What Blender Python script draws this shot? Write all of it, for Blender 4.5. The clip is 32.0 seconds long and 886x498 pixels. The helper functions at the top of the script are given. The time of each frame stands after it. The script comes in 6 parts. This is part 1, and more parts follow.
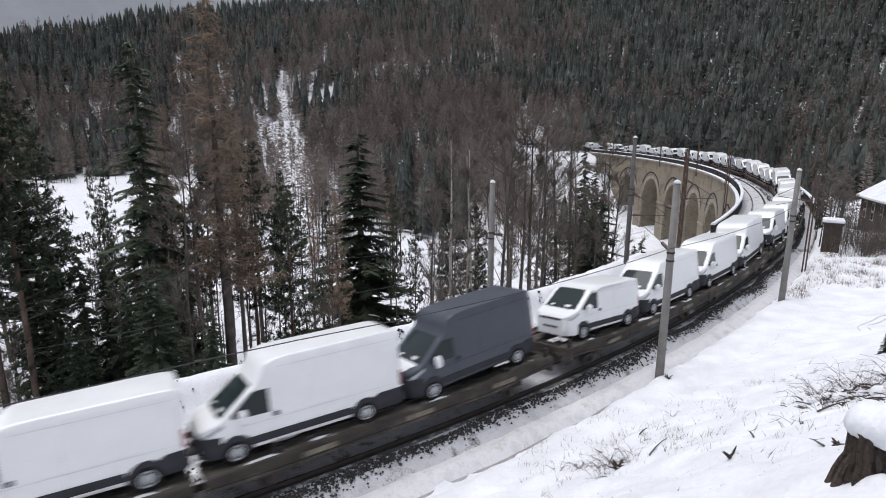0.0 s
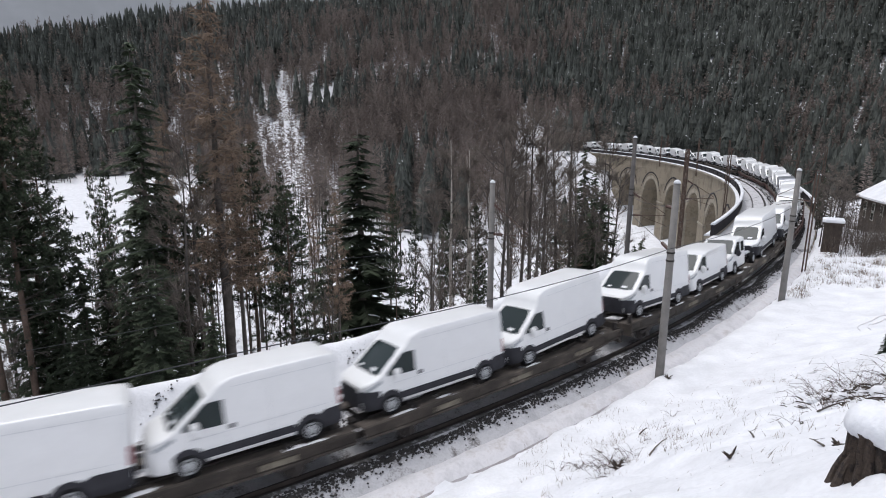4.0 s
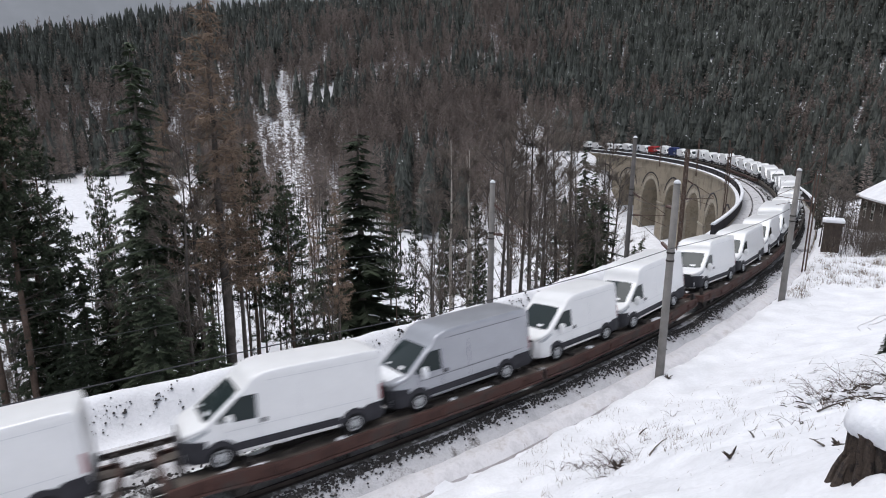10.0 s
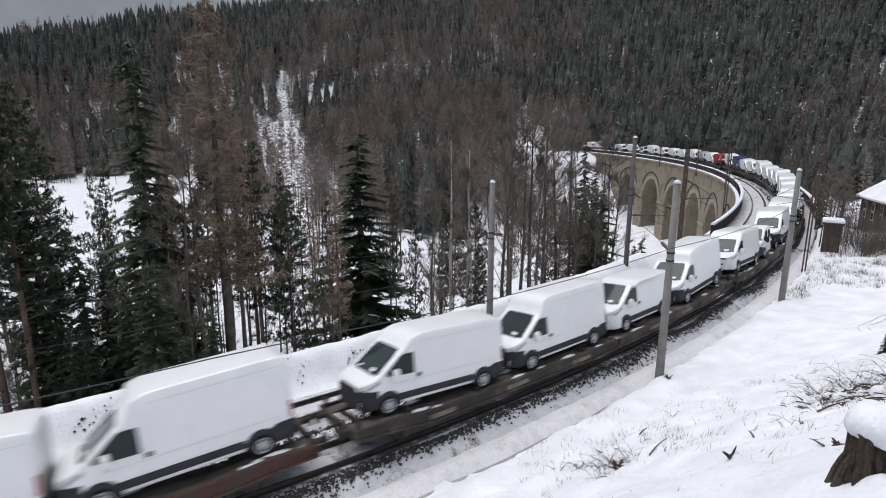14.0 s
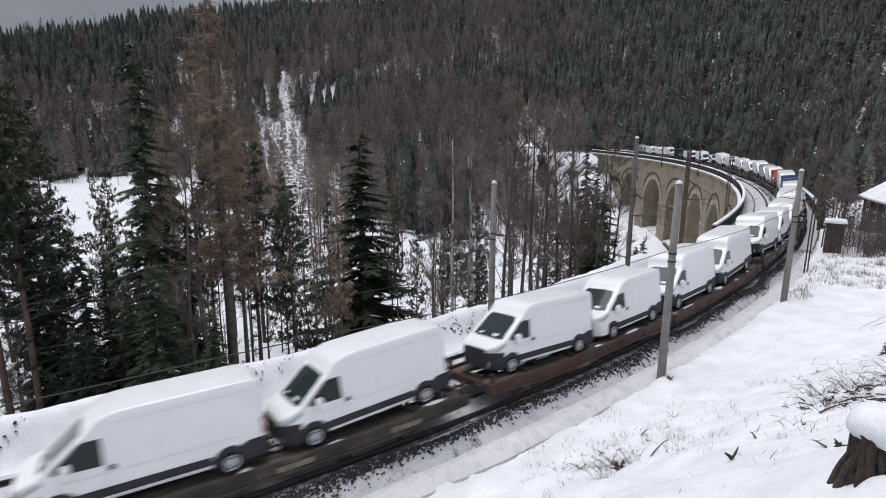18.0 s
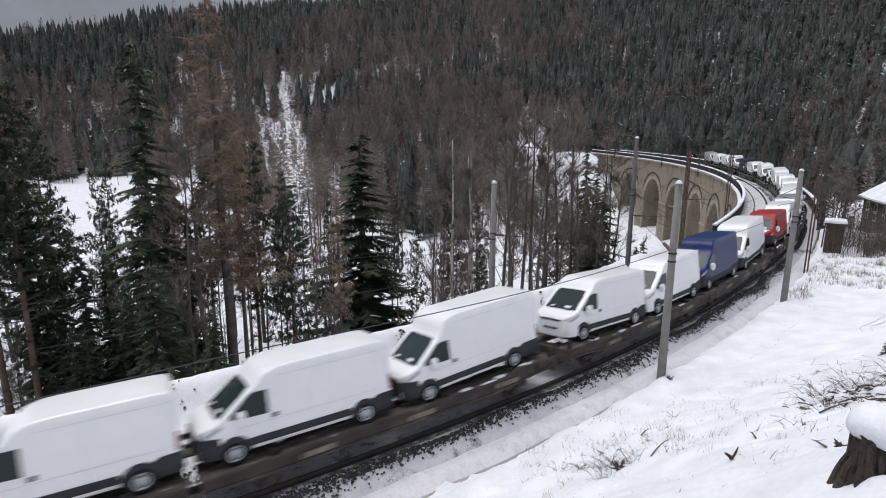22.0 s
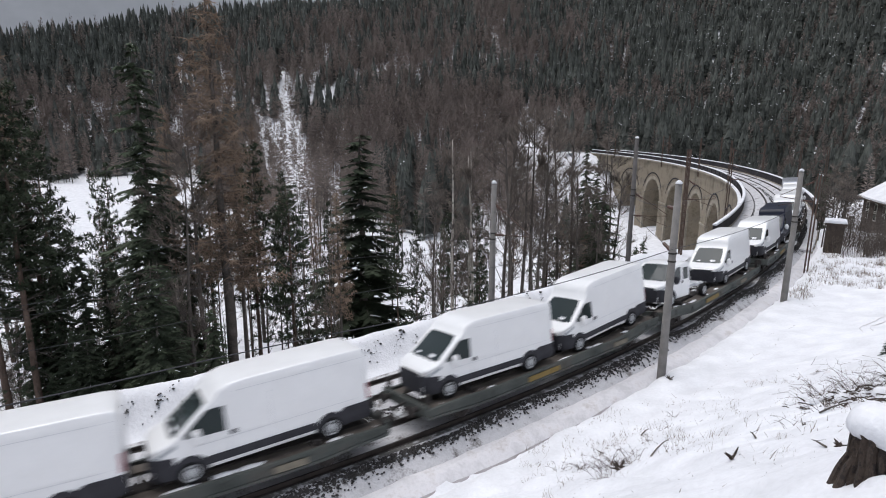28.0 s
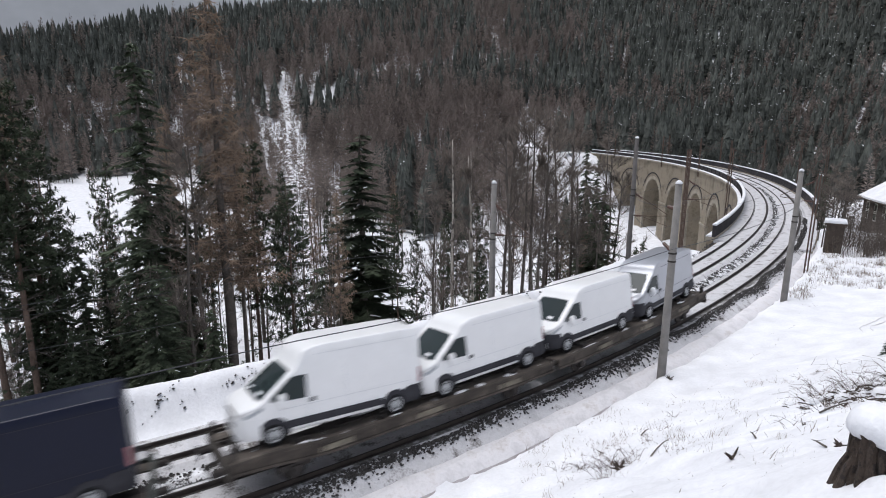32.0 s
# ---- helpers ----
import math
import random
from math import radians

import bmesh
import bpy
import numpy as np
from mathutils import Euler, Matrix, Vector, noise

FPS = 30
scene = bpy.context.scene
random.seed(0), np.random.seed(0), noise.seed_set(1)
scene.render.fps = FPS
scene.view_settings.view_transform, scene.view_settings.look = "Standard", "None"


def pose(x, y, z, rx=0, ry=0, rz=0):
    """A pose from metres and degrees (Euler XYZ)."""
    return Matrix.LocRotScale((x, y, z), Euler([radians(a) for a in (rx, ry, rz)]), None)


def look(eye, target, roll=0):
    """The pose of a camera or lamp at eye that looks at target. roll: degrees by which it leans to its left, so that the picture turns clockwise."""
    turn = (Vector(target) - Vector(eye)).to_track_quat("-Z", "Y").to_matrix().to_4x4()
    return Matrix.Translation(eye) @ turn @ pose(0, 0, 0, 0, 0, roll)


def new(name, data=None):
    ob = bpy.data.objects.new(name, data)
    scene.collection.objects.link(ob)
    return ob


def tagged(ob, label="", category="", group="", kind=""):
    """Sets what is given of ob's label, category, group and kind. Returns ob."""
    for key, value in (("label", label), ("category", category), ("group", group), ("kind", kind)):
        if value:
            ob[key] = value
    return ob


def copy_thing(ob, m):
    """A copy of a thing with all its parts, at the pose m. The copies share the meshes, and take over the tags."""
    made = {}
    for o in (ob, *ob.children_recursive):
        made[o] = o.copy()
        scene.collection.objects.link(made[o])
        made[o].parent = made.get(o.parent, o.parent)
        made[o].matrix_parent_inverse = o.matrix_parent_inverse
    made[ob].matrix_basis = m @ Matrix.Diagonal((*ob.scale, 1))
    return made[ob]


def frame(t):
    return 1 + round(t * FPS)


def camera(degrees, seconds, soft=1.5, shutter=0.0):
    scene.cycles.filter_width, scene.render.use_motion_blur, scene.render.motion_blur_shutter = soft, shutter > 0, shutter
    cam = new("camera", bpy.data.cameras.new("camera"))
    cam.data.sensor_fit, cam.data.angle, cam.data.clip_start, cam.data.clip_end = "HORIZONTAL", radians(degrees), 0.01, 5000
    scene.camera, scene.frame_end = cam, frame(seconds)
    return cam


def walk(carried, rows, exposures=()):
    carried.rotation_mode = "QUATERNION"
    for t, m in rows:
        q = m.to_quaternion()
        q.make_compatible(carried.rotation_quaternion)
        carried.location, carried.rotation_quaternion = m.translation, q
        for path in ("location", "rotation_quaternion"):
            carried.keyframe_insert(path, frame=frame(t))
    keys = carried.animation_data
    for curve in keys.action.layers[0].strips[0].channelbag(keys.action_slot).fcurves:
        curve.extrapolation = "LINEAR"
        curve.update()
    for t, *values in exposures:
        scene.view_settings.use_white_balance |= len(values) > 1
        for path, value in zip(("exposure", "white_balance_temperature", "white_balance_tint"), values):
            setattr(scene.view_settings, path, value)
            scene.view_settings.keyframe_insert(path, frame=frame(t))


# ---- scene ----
# ---------------------------------------------------------------- the line of the railway
# s runs along the near track, away from the camera; lat is metres to the hillside (camera) side
K_S = (-90, -60, -20, 20, 50, 80, 110, 140, 170, 200, 240, 300)
K_V = (.0, 1.077, .8771, .6271, .5448, .5033, .5204, .5077, .4955, .45, .3, .0)
CAM_Z, TRACK_GAP, DECK, CANT = 10.281, 3.402, 1.10, radians(6.2)
_s = np.arange(-470, 520, .5)
_th = np.cumsum(np.interp(_s, K_S, K_V) * .01) * .5
_i0 = int(np.searchsorted(_s, 0))
_th = _th - _th[_i0] + radians(38.94)
_px = np.cumsum(np.cos(_th)) * .5
_py = np.cumsum(np.sin(_th)) * .5
_px, _py = _px - _px[_i0] + 6.116, _py - _py[_i0] + 23.635
_pz = .014012 * _s - 5.08e-6 * _s ** 2


def line(s):
    """Place of the near track's rail plane and its heading at s."""
    return (float(np.interp(s, _s, _px)), float(np.interp(s, _s, _py)),
            float(np.interp(s, _s, _pz)), float(np.interp(s, _s, _th)))


def beside(s, lat, h=0.0):
    """A point beside the track, level with the formation (no cant)."""
    x, y, z, th = line(s)
    return Vector((x + lat * math.sin(th), y - lat * math.cos(th), z + h))


def on_track(s, lat, h, track=0.0):
    """A point over a canted track; track is that track's own offset."""
    x, y, z, th = line(s)
    l = track + lat * math.cos(CANT) - h * math.sin(CANT)
    return Vector((x + l * math.sin(th), y - l * math.cos(th), z + h * math.cos(CANT) + lat * math.sin(CANT)))


def run(t):
    """Metres the train has rolled by t, from its place at 16 s."""
    u = t - 16
    return 12.32687 * u + .0154295 * u * u + .00082046 * u ** 3


# ---------------------------------------------------------------- camera
cam = camera(77.9, 32.0, soft=1.0, shutter=0.6)


def aim(yaw, pitch):
    return pose(0, 0, CAM_Z, 90 + pitch, 0, yaw) @ pose(0, 0, 0, 0, 0, .24)


walk(cam, [(0, aim(-.14, -12.05)), (14.5, aim(-.14, -12.05)), (16.5, aim(.02, -12.0)), (32, aim(.02, -12.0))],
     exposures=[(0, .42), (5, .36), (12, .35), (20, .31), (23.5, .40), (25, .58), (26.5, .44), (28, .34), (32, .42)])

# ---------------------------------------------------------------- light: an overcast winter sky
world = bpy.data.worlds.new("winter_sky")
scene.world = world
world.use_nodes = True
wn, wl = world.node_tree.nodes, world.node_tree.links
sky = wn.new("ShaderNodeTexSky")
sky.sky_type, sky.sun_disc = "NISHITA", False
sky.sun_elevation, sky.sun_rotation = radians(74), radians(-64)
sky.air_density, sky.dust_density = 1.0, 2.0
grey = wn.new("ShaderNodeHueSaturation")
grey.inputs["Saturation"].default_value = .45
wl.new(sky.outputs[0], grey.inputs["Color"])
wl.new(grey.outputs[0], wn["Background"].inputs[0])
wn["Background"].inputs[1].default_value = .115
sun = new("sun", bpy.data.lights.new("sun", "SUN"))
sun.data.energy, sun.data.angle, sun.data.color = 1.6, radians(45), (.965, .965, 1)
sun.matrix_world = look((-25, 12, 100), (0, 0, 0))


# ---------------------------------------------------------------- materials
def shader(name, base, rough=.6, metal=0.0, vary=.25, scale=4.0, fine=40.0, bump=.3, second=None, cut=(.45, .6), object_random=0.0, spec=.5, coat=0.0, island=0.0):
    """A surface with two scales of variation; second: a colour that breaks through in patches."""
    m = bpy.data.materials.new(name)
    m.use_nodes = True
    n, l = m.node_tree.nodes, m.node_tree.links
    b = n["Principled BSDF"]
    co = n.new("ShaderNodeTexCoord")
    big, small = n.new("ShaderNodeTexNoise"), n.new("ShaderNodeTexNoise")
    big.inputs["Scale"].default_value, small.inputs["Scale"].default_value = scale, fine
    big.inputs["Detail"].default_value, small.inputs["Detail"].default_value = 5, 3
    for k in (big, small):
        l.new(co.outputs["Object"], k.inputs["Vector"])
    ramp = n.new("ShaderNodeMapRange")
    ramp.inputs["From Min"].default_value, ramp.inputs["From Max"].default_value = .3, .7
    ramp.inputs["To Min"].default_value, ramp.inputs["To Max"].default_value = 1 - vary, 1 + vary
    mul = n.new("ShaderNodeMath")
    mul.operation = "MULTIPLY_ADD"
    l.new(small.outputs[0], mul.inputs[0])
    mul.inputs[1].default_value = .4
    add = n.new("ShaderNodeMath")
    l.new(big.outputs[0], mul.inputs[2])
    add.operation = "SUBTRACT"
    l.new(mul.outputs[0], add.inputs[0])
    add.inputs[1].default_value = .2
    l.new(add.outputs[0], ramp.inputs["Value"])
    last = ramp.outputs[0]
    if object_random or island:
        info = n.new("ShaderNodeObjectInfo" if object_random else "ShaderNodeNewGeometry")
        r2 = n.new("ShaderNodeMapRange")
        r2.inputs["To Min"].default_value, r2.inputs["To Max"].default_value = 1 - object_random - island, 1 + object_random + island
        l.new(info.outputs["Random" if object_random else "Random Per Island"], r2.inputs["Value"])
        m2 = n.new("ShaderNodeMath")
        m2.operation = "MULTIPLY"
        l.new(last, m2.inputs[0]), l.new(r2.outputs[0], m2.inputs[1])
        last = m2.outputs[0]
    mix = n.new("ShaderNodeMix")
    mix.data_type, mix.blend_type = "RGBA", "MULTIPLY"
    mix.inputs[0].default_value = 1
    if second:
        patch = n.new("ShaderNodeMix")
        patch.data_type = "RGBA"
        r3 = n.new("ShaderNodeMapRange")
        r3.inputs["From Min"].default_value, r3.inputs["From Max"].default_value = cut
        l.new(add.outputs[0], r3.inputs["Value"])
        l.new(r3.outputs[0], patch.inputs[0])
        patch.inputs[6].default_value, patch.inputs[7].default_value = (*base, 1), (*second, 1)
        l.new(patch.outputs[2], mix.inputs[6])
    else:
        mix.inputs[6].default_value = (*base, 1)
    l.new(last, mix.inputs[7])
    l.new(mix.outputs[2], b.inputs["Base Color"])
    b.inputs["Roughness"].default_value, b.inputs["Metallic"].default_value = rough, metal
    b.inputs["Specular IOR Level"].default_value = spec
    b.inputs["Coat Weight"].default_value = coat
    if bump:
        bp = n.new("ShaderNodeBump")
        bp.inputs["Strength"].default_value, bp.inputs["Distance"].default_value = bump, .05
        l.new(add.outputs[0], bp.inputs["Height"])
        l.new(bp.outputs[0], b.inputs["Normal"])
    return m


M = {
    "snow": shader("snow", (.715, .72, .745), .8, 0, .10, .8, 9, 1.0),
    "old_snow": shader("old_snow", (.65, .635, .65), .8, 0, .16, 1.3, 9, 1.0, (.44, .415, .41), (.54, .74)),
    "track_snow": shader("track_snow", (.53, .525, .54), .85, 0, .18, 1.5, 14, .8, (.13, .12, .115), (.53, .72)),
    "ballast": shader("ballast", (.055, .050, .047), .9, 0, .4, 5, 30, 1.0),
    "stone_chip": shader("stone_chip", (.040, .037, .036), .9, 0, .4, 3, 30, .5),
    "ballast_snowy": shader("ballast_snowy", (.050, .046, .044), .9, 0, .3, 2.2, 16, .9, (.58, .585, .60), (.41, .52)),
    "concrete_dark": shader("concrete_dark", (.085, .078, .075), .85, 0, .25, 2, 25, .3),
    # dirty ballast and snow, darkened further to paint the wagons' shade
    "shaded_shoulder_mix": shader("shaded_shoulder_mix", (.13, .125, .12), .9, 0, .3, 3.0, 18, .9, (.42, .42, .44), (.46, .66)),
    "rail_steel": shader("rail_steel", (.040, .032, .029), .6, .2, .3, 2, 30, .2, spec=.3),
    "masonry": shader("masonry", (.245, .205, .150), .9, 0, .42, .30, 2.2, .9, (.13, .11, .085), (.52, .74)),
    "arch_stone": shader("arch_stone", (.30, .265, .21), .85, 0, .25, .5, 2.0, .6),
    "parapet_dark": shader("parapet_dark", (.045, .042, .045), .85, 0, .3, 1, 8, .3, spec=.1),
    "concrete": shader("concrete", (.178, .168, .158), .85, 0, .2, 2, 25, .3),
    "rusty_mast": shader("rusty_mast", (.10, .065, .05), .8, .2, .3, 2, 20, .3),
    "wire": shader("wire", (.05, .05, .055), .5, .5, .1),
    "insulator": shader("insulator", (.08, .04, .03), .3, 0, .1),
    "van_white": shader("van_white", (.755, .755, .755), .32, 0, .03, 1.5, 12, 0, coat=.3),
    "van_blue": shader("van_blue", (.007, .020, .098), .32, 0, .10, 1.5, 12, 0, spec=.25),
    "van_red": shader("van_red", (.29, .008, .009), .35, 0, .10, 1.5, 12, 0, spec=.2),
    "van_grey": shader("van_grey", (.36, .37, .40), .3, .4, .05, 1.5, 12, 0, coat=.3),
    "van_slate": shader("van_slate", (.065, .073, .090), .38, .2, .08, 1.5, 12, 0, spec=.3),
    "van_navy": shader("van_navy", (.005, .007, .020), .36, 0, .08, 1.5, 12, 0, spec=.22),
    "seam": shader("seam", (.58, .59, .61), .6, 0, .1, 3, 20, 0),
    "film": shader("film", (.78, .79, .81), .4, 0, .06, 3, 20, .1),
    "black_plastic": shader("black_plastic", (.034, .034, .040), .65, 0, .2, 3, 40, .1, spec=.2),
    "glass": shader("glass", (.020, .029, .030), .07, 0, .05, 2, 20, 0, spec=.24),
    "lamp_glass": shader("lamp_glass", (.36, .38, .40), .12, 0, .1, 8, 30, 0),
    "tail_red": shader("tail_red", (.36, .15, .16), .2, 0, .1, 8, 30, 0),
    "tyre": shader("tyre", (.014, .014, .015), .9, 0, .2, 5, 60, .2, spec=.15),
    "hubcap": shader("hubcap", (.42, .43, .44), .45, .3, .12, 6, 40, .1),
    "wagon_brown": shader("wagon_brown", (.050, .041, .034), .85, .1, .45, 1.2, 9, .5, (.095, .080, .065), (.60, .78), .25),
    "wagon_rust": shader("wagon_rust", (.080, .036, .028), .85, .1, .45, 1.2, 9, .5, (.040, .030, .027), (.48, .68), .2),
    "wagon_green": shader("wagon_green", (.066, .074, .068), .8, .1, .35, 1.0, 9, .4, (.060, .055, .048), (.52, .70), .15),
    "plate_yellow": shader("plate_yellow", (.18, .12, .03), .7, 0, .3, 3, 20, .2),
    "plate_pale": shader("plate_pale", (.17, .15, .115), .8, 0, .3, 3, 20, .2),
    "under_steel": shader("under_steel", (.035, .030, .028), .85, .2, .3, 3, 20, .3),
    "deck_wood": shader("deck_wood", (.075, .062, .052), .9, 0, .4, 2, 14, .4, (.42, .43, .45), (.66, .76)),
    "bark": shader("bark", (.098, .086, .077), .95, 0, .35, 1.5, 12, .6, object_random=.25, spec=.15),
    "bark_red": shader("bark_red", (.105, .077, .062), .95, 0, .35, 1.0, 10, .6, object_random=.2, spec=.15),
    "birch_bark": shader("birch_bark", (.44, .40, .35), .8, 0, .3, 1.5, 8, .3, (.05, .045, .04), (.60, .68)),
    "twig": shader("twig", (.165, .140, .122), .95, 0, .35, .8, 6, 0, object_random=.3, spec=.12),
    "twig_larch": shader("twig_larch", (.205, .150, .112), .95, 0, .3, .5, 5, 0, object_random=.25, spec=.12),
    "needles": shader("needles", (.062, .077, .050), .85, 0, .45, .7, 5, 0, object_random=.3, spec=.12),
    # far foliage: paler and greyer than the near trees, distance haze mixed into the colour
    "needles_far_hazed": shader("needles_far_hazed", (.098, .104, .093), .95, 0, .55, .11, .6, 0, spec=.1, island=.12),
    "larch_far_hazed": shader("larch_far_hazed", (.215, .178, .158), .95, 0, .35, .06, .5, 0, spec=.1, island=.18),
    # darker grey paints the shade that lies in the ditch
    "ditch_shade_snow": shader("ditch_shade_snow", (.43, .405, .41), .85, 0, .18, 1.6, 11, .9, (.25, .228, .222), (.44, .70)),
    "bramble": shader("bramble", (.085, .060, .050), .95, 0, .35, 2, 12, 0),
    "dead_grass": shader("dead_grass", (.17, .125, .085), .95, 0, .35, 2, 12, 0),
    "stump_wood": shader("stump_wood", (.070, .050, .038), .9, 0, .5, 7, 50, 1.0, (.016, .012, .010), (.47, .60)),
    "dark_timber": shader("dark_timber", (.060, .045, .035), .85, 0, .3, 2, 20, .4),
    "pale_wood": shader("pale_wood", (.30, .22, .14), .8, 0, .3, 2, 20, .3),
    # pale grey stands in for mist over the far mountain
    "mist_painted_slope": shader("mist_painted_slope", (.40, .41, .43), 1.0, 0, .08, .002, .02, 0),
    "plaster": shader("plaster", (.55, .53, .49), .9, 0, .12, 1, 12, .2),
}


# ---------------------------------------------------------------- mesh helpers
class Build:
    """Collects vertices and faces of one mesh."""

    def __init__(self):
        self.v, self.f, self.mi = [], [], []

    def quad_strip(self, rings, closed=True, mat=0):
        o = len(self.v)
        n = len(rings[0])
        for r in rings:
            self.v.extend(r)
        for i in range(len(rings) - 1):
            for j in range(n if closed else n - 1):
                k = (j + 1) % n
                self.face((o + i * n + j, o + i * n + k, o + (i + 1) * n + k, o + (i + 1) * n + j), mat)
        return o

    def face(self, f, mat=0):
        self.f.append(tuple(f))
        self.mi.append(mat)

    def poly(self, pts, mat=0):
        o = len(self.v)
        self.v.extend(pts)
        self.face(range(o, o + len(pts)), mat)

    def box(self, x0, x1, y0, y1, z0, z1, mat=0, m=None):
        o = len(self.v)
        c = [Vector((x, y, z)) for x in (x0, x1) for y in (y0, y1) for z in (z0, z1)]
        self.v.extend([m @ p for p in c] if m else c)
        for f in ((0, 1, 3, 2), (4, 6, 7, 5), (0, 4, 5, 1), (2, 3, 7, 6), (0, 2, 6, 4), (1, 5, 7, 3)):
            self.face([o + i for i in f], mat)

    def tube(self, pts, radii, sides=6, mat=0, cap=True):
        rings = []
        pts = [Vector(p) for p in pts]
        for i, p in enumerate(pts):
            d = (pts[min(i + 1, len(pts) - 1)] - pts[max(i - 1, 0)]).normalized()
            a = d.orthogonal().normalized() if abs(d.z) < .9 else (Vector((1, 0, 0)) - d * d.x).normalized()
            b = d.cross(a)
            r = radii[i] if hasattr(radii, "__len__") else radii
            rings.append([p + (a * math.cos(2 * math.pi * k / sides) + b * math.sin(2 * math.pi * k / sides)) * r for k in range(sides)])
        o = self.quad_strip(rings, True, mat)
        if cap:
            self.face([o + k for k in range(sides)][::-1], mat)
            self.face([o + (len(pts) - 1) * sides + k for k in range(sides)], mat)

    def disc(self, centre, axis_y, r, n=16, mat=0):
        o = len(self.v)
        self.v.extend([Vector((centre[0] + r * math.cos(2 * math.pi * k / n), centre[1], centre[2] + r * math.sin(2 * math.pi * k / n))) for k in range(n)])
        f = [o + k for k in range(n)]
        self.face(f if axis_y < 0 else f[::-1], mat)

    def mesh(self, name, *mats, smooth=False):
        me = bpy.data.meshes.new(name)
        me.from_pydata([tuple(p) for p in self.v], [], self.f)
        for m in mats:
            me.materials.append(M[m])
        if len(mats) > 1:
            me.polygons.foreach_set("material_index", self.mi)
        if smooth:
            me.polygons.foreach_set("use_smooth", [True] * len(me.polygons))
        me.update()
        return me


def part(name, mesh, parent, label="", m=None):
    """One mesh object under a thing or a part."""
    ob = new(name, mesh)
    ob.parent = parent
    if m is not None:
        ob.matrix_basis = m
    return tagged(ob, label)


def rnd(a, b):
    return random.uniform(a, b)


# ---------------------------------------------------------------- ground
def soft_plus(v, k):
    return np.where(v > 12 * k, v, k * np.log1p(np.exp(np.clip(v / k, -30, 12))))


def track_coords(x, y):
    """Nearest s, lateral offset and rail height for arrays of points."""
    s_out, lat_out, z_out = np.empty_like(x), np.empty_like(x), np.empty_like(x)
    for i in range(0, len(x), 4000):
        dx, dy = x[i:i + 4000, None] - _px[None, ::2], y[i:i + 4000, None] - _py[None, ::2]
        j = np.argmin(dx * dx + dy * dy, 1) * 2
        th = _th[j]
        ddx, ddy = x[i:i + 4000] - _px[j], y[i:i + 4000] - _py[j]
        along = ddx * np.cos(th) + ddy * np.sin(th)
        s_out[i:i + 4000] = _s[j] + np.clip(along, -1, 1)
        lat_out[i:i + 4000] = ddx * np.sin(th) - ddy * np.cos(th)
        z_out[i:i + 4000] = _pz[j]
    return s_out, lat_out, z_out


def waves(x, y, size, seed):
    """Cheap rolling noise for arrays."""
    r = np.random.RandomState(seed)
    out = np.zeros_like(x)
    for k in range(7):
        a, ph, f = r.uniform(0, 6.28), r.uniform(0, 6.28), r.uniform(.6, 2.2) / size
        out += np.sin((x * math.cos(a) + y * math.sin(a)) * f * 2 * math.pi + ph) / (1 + f * size)
    return out / 2.5


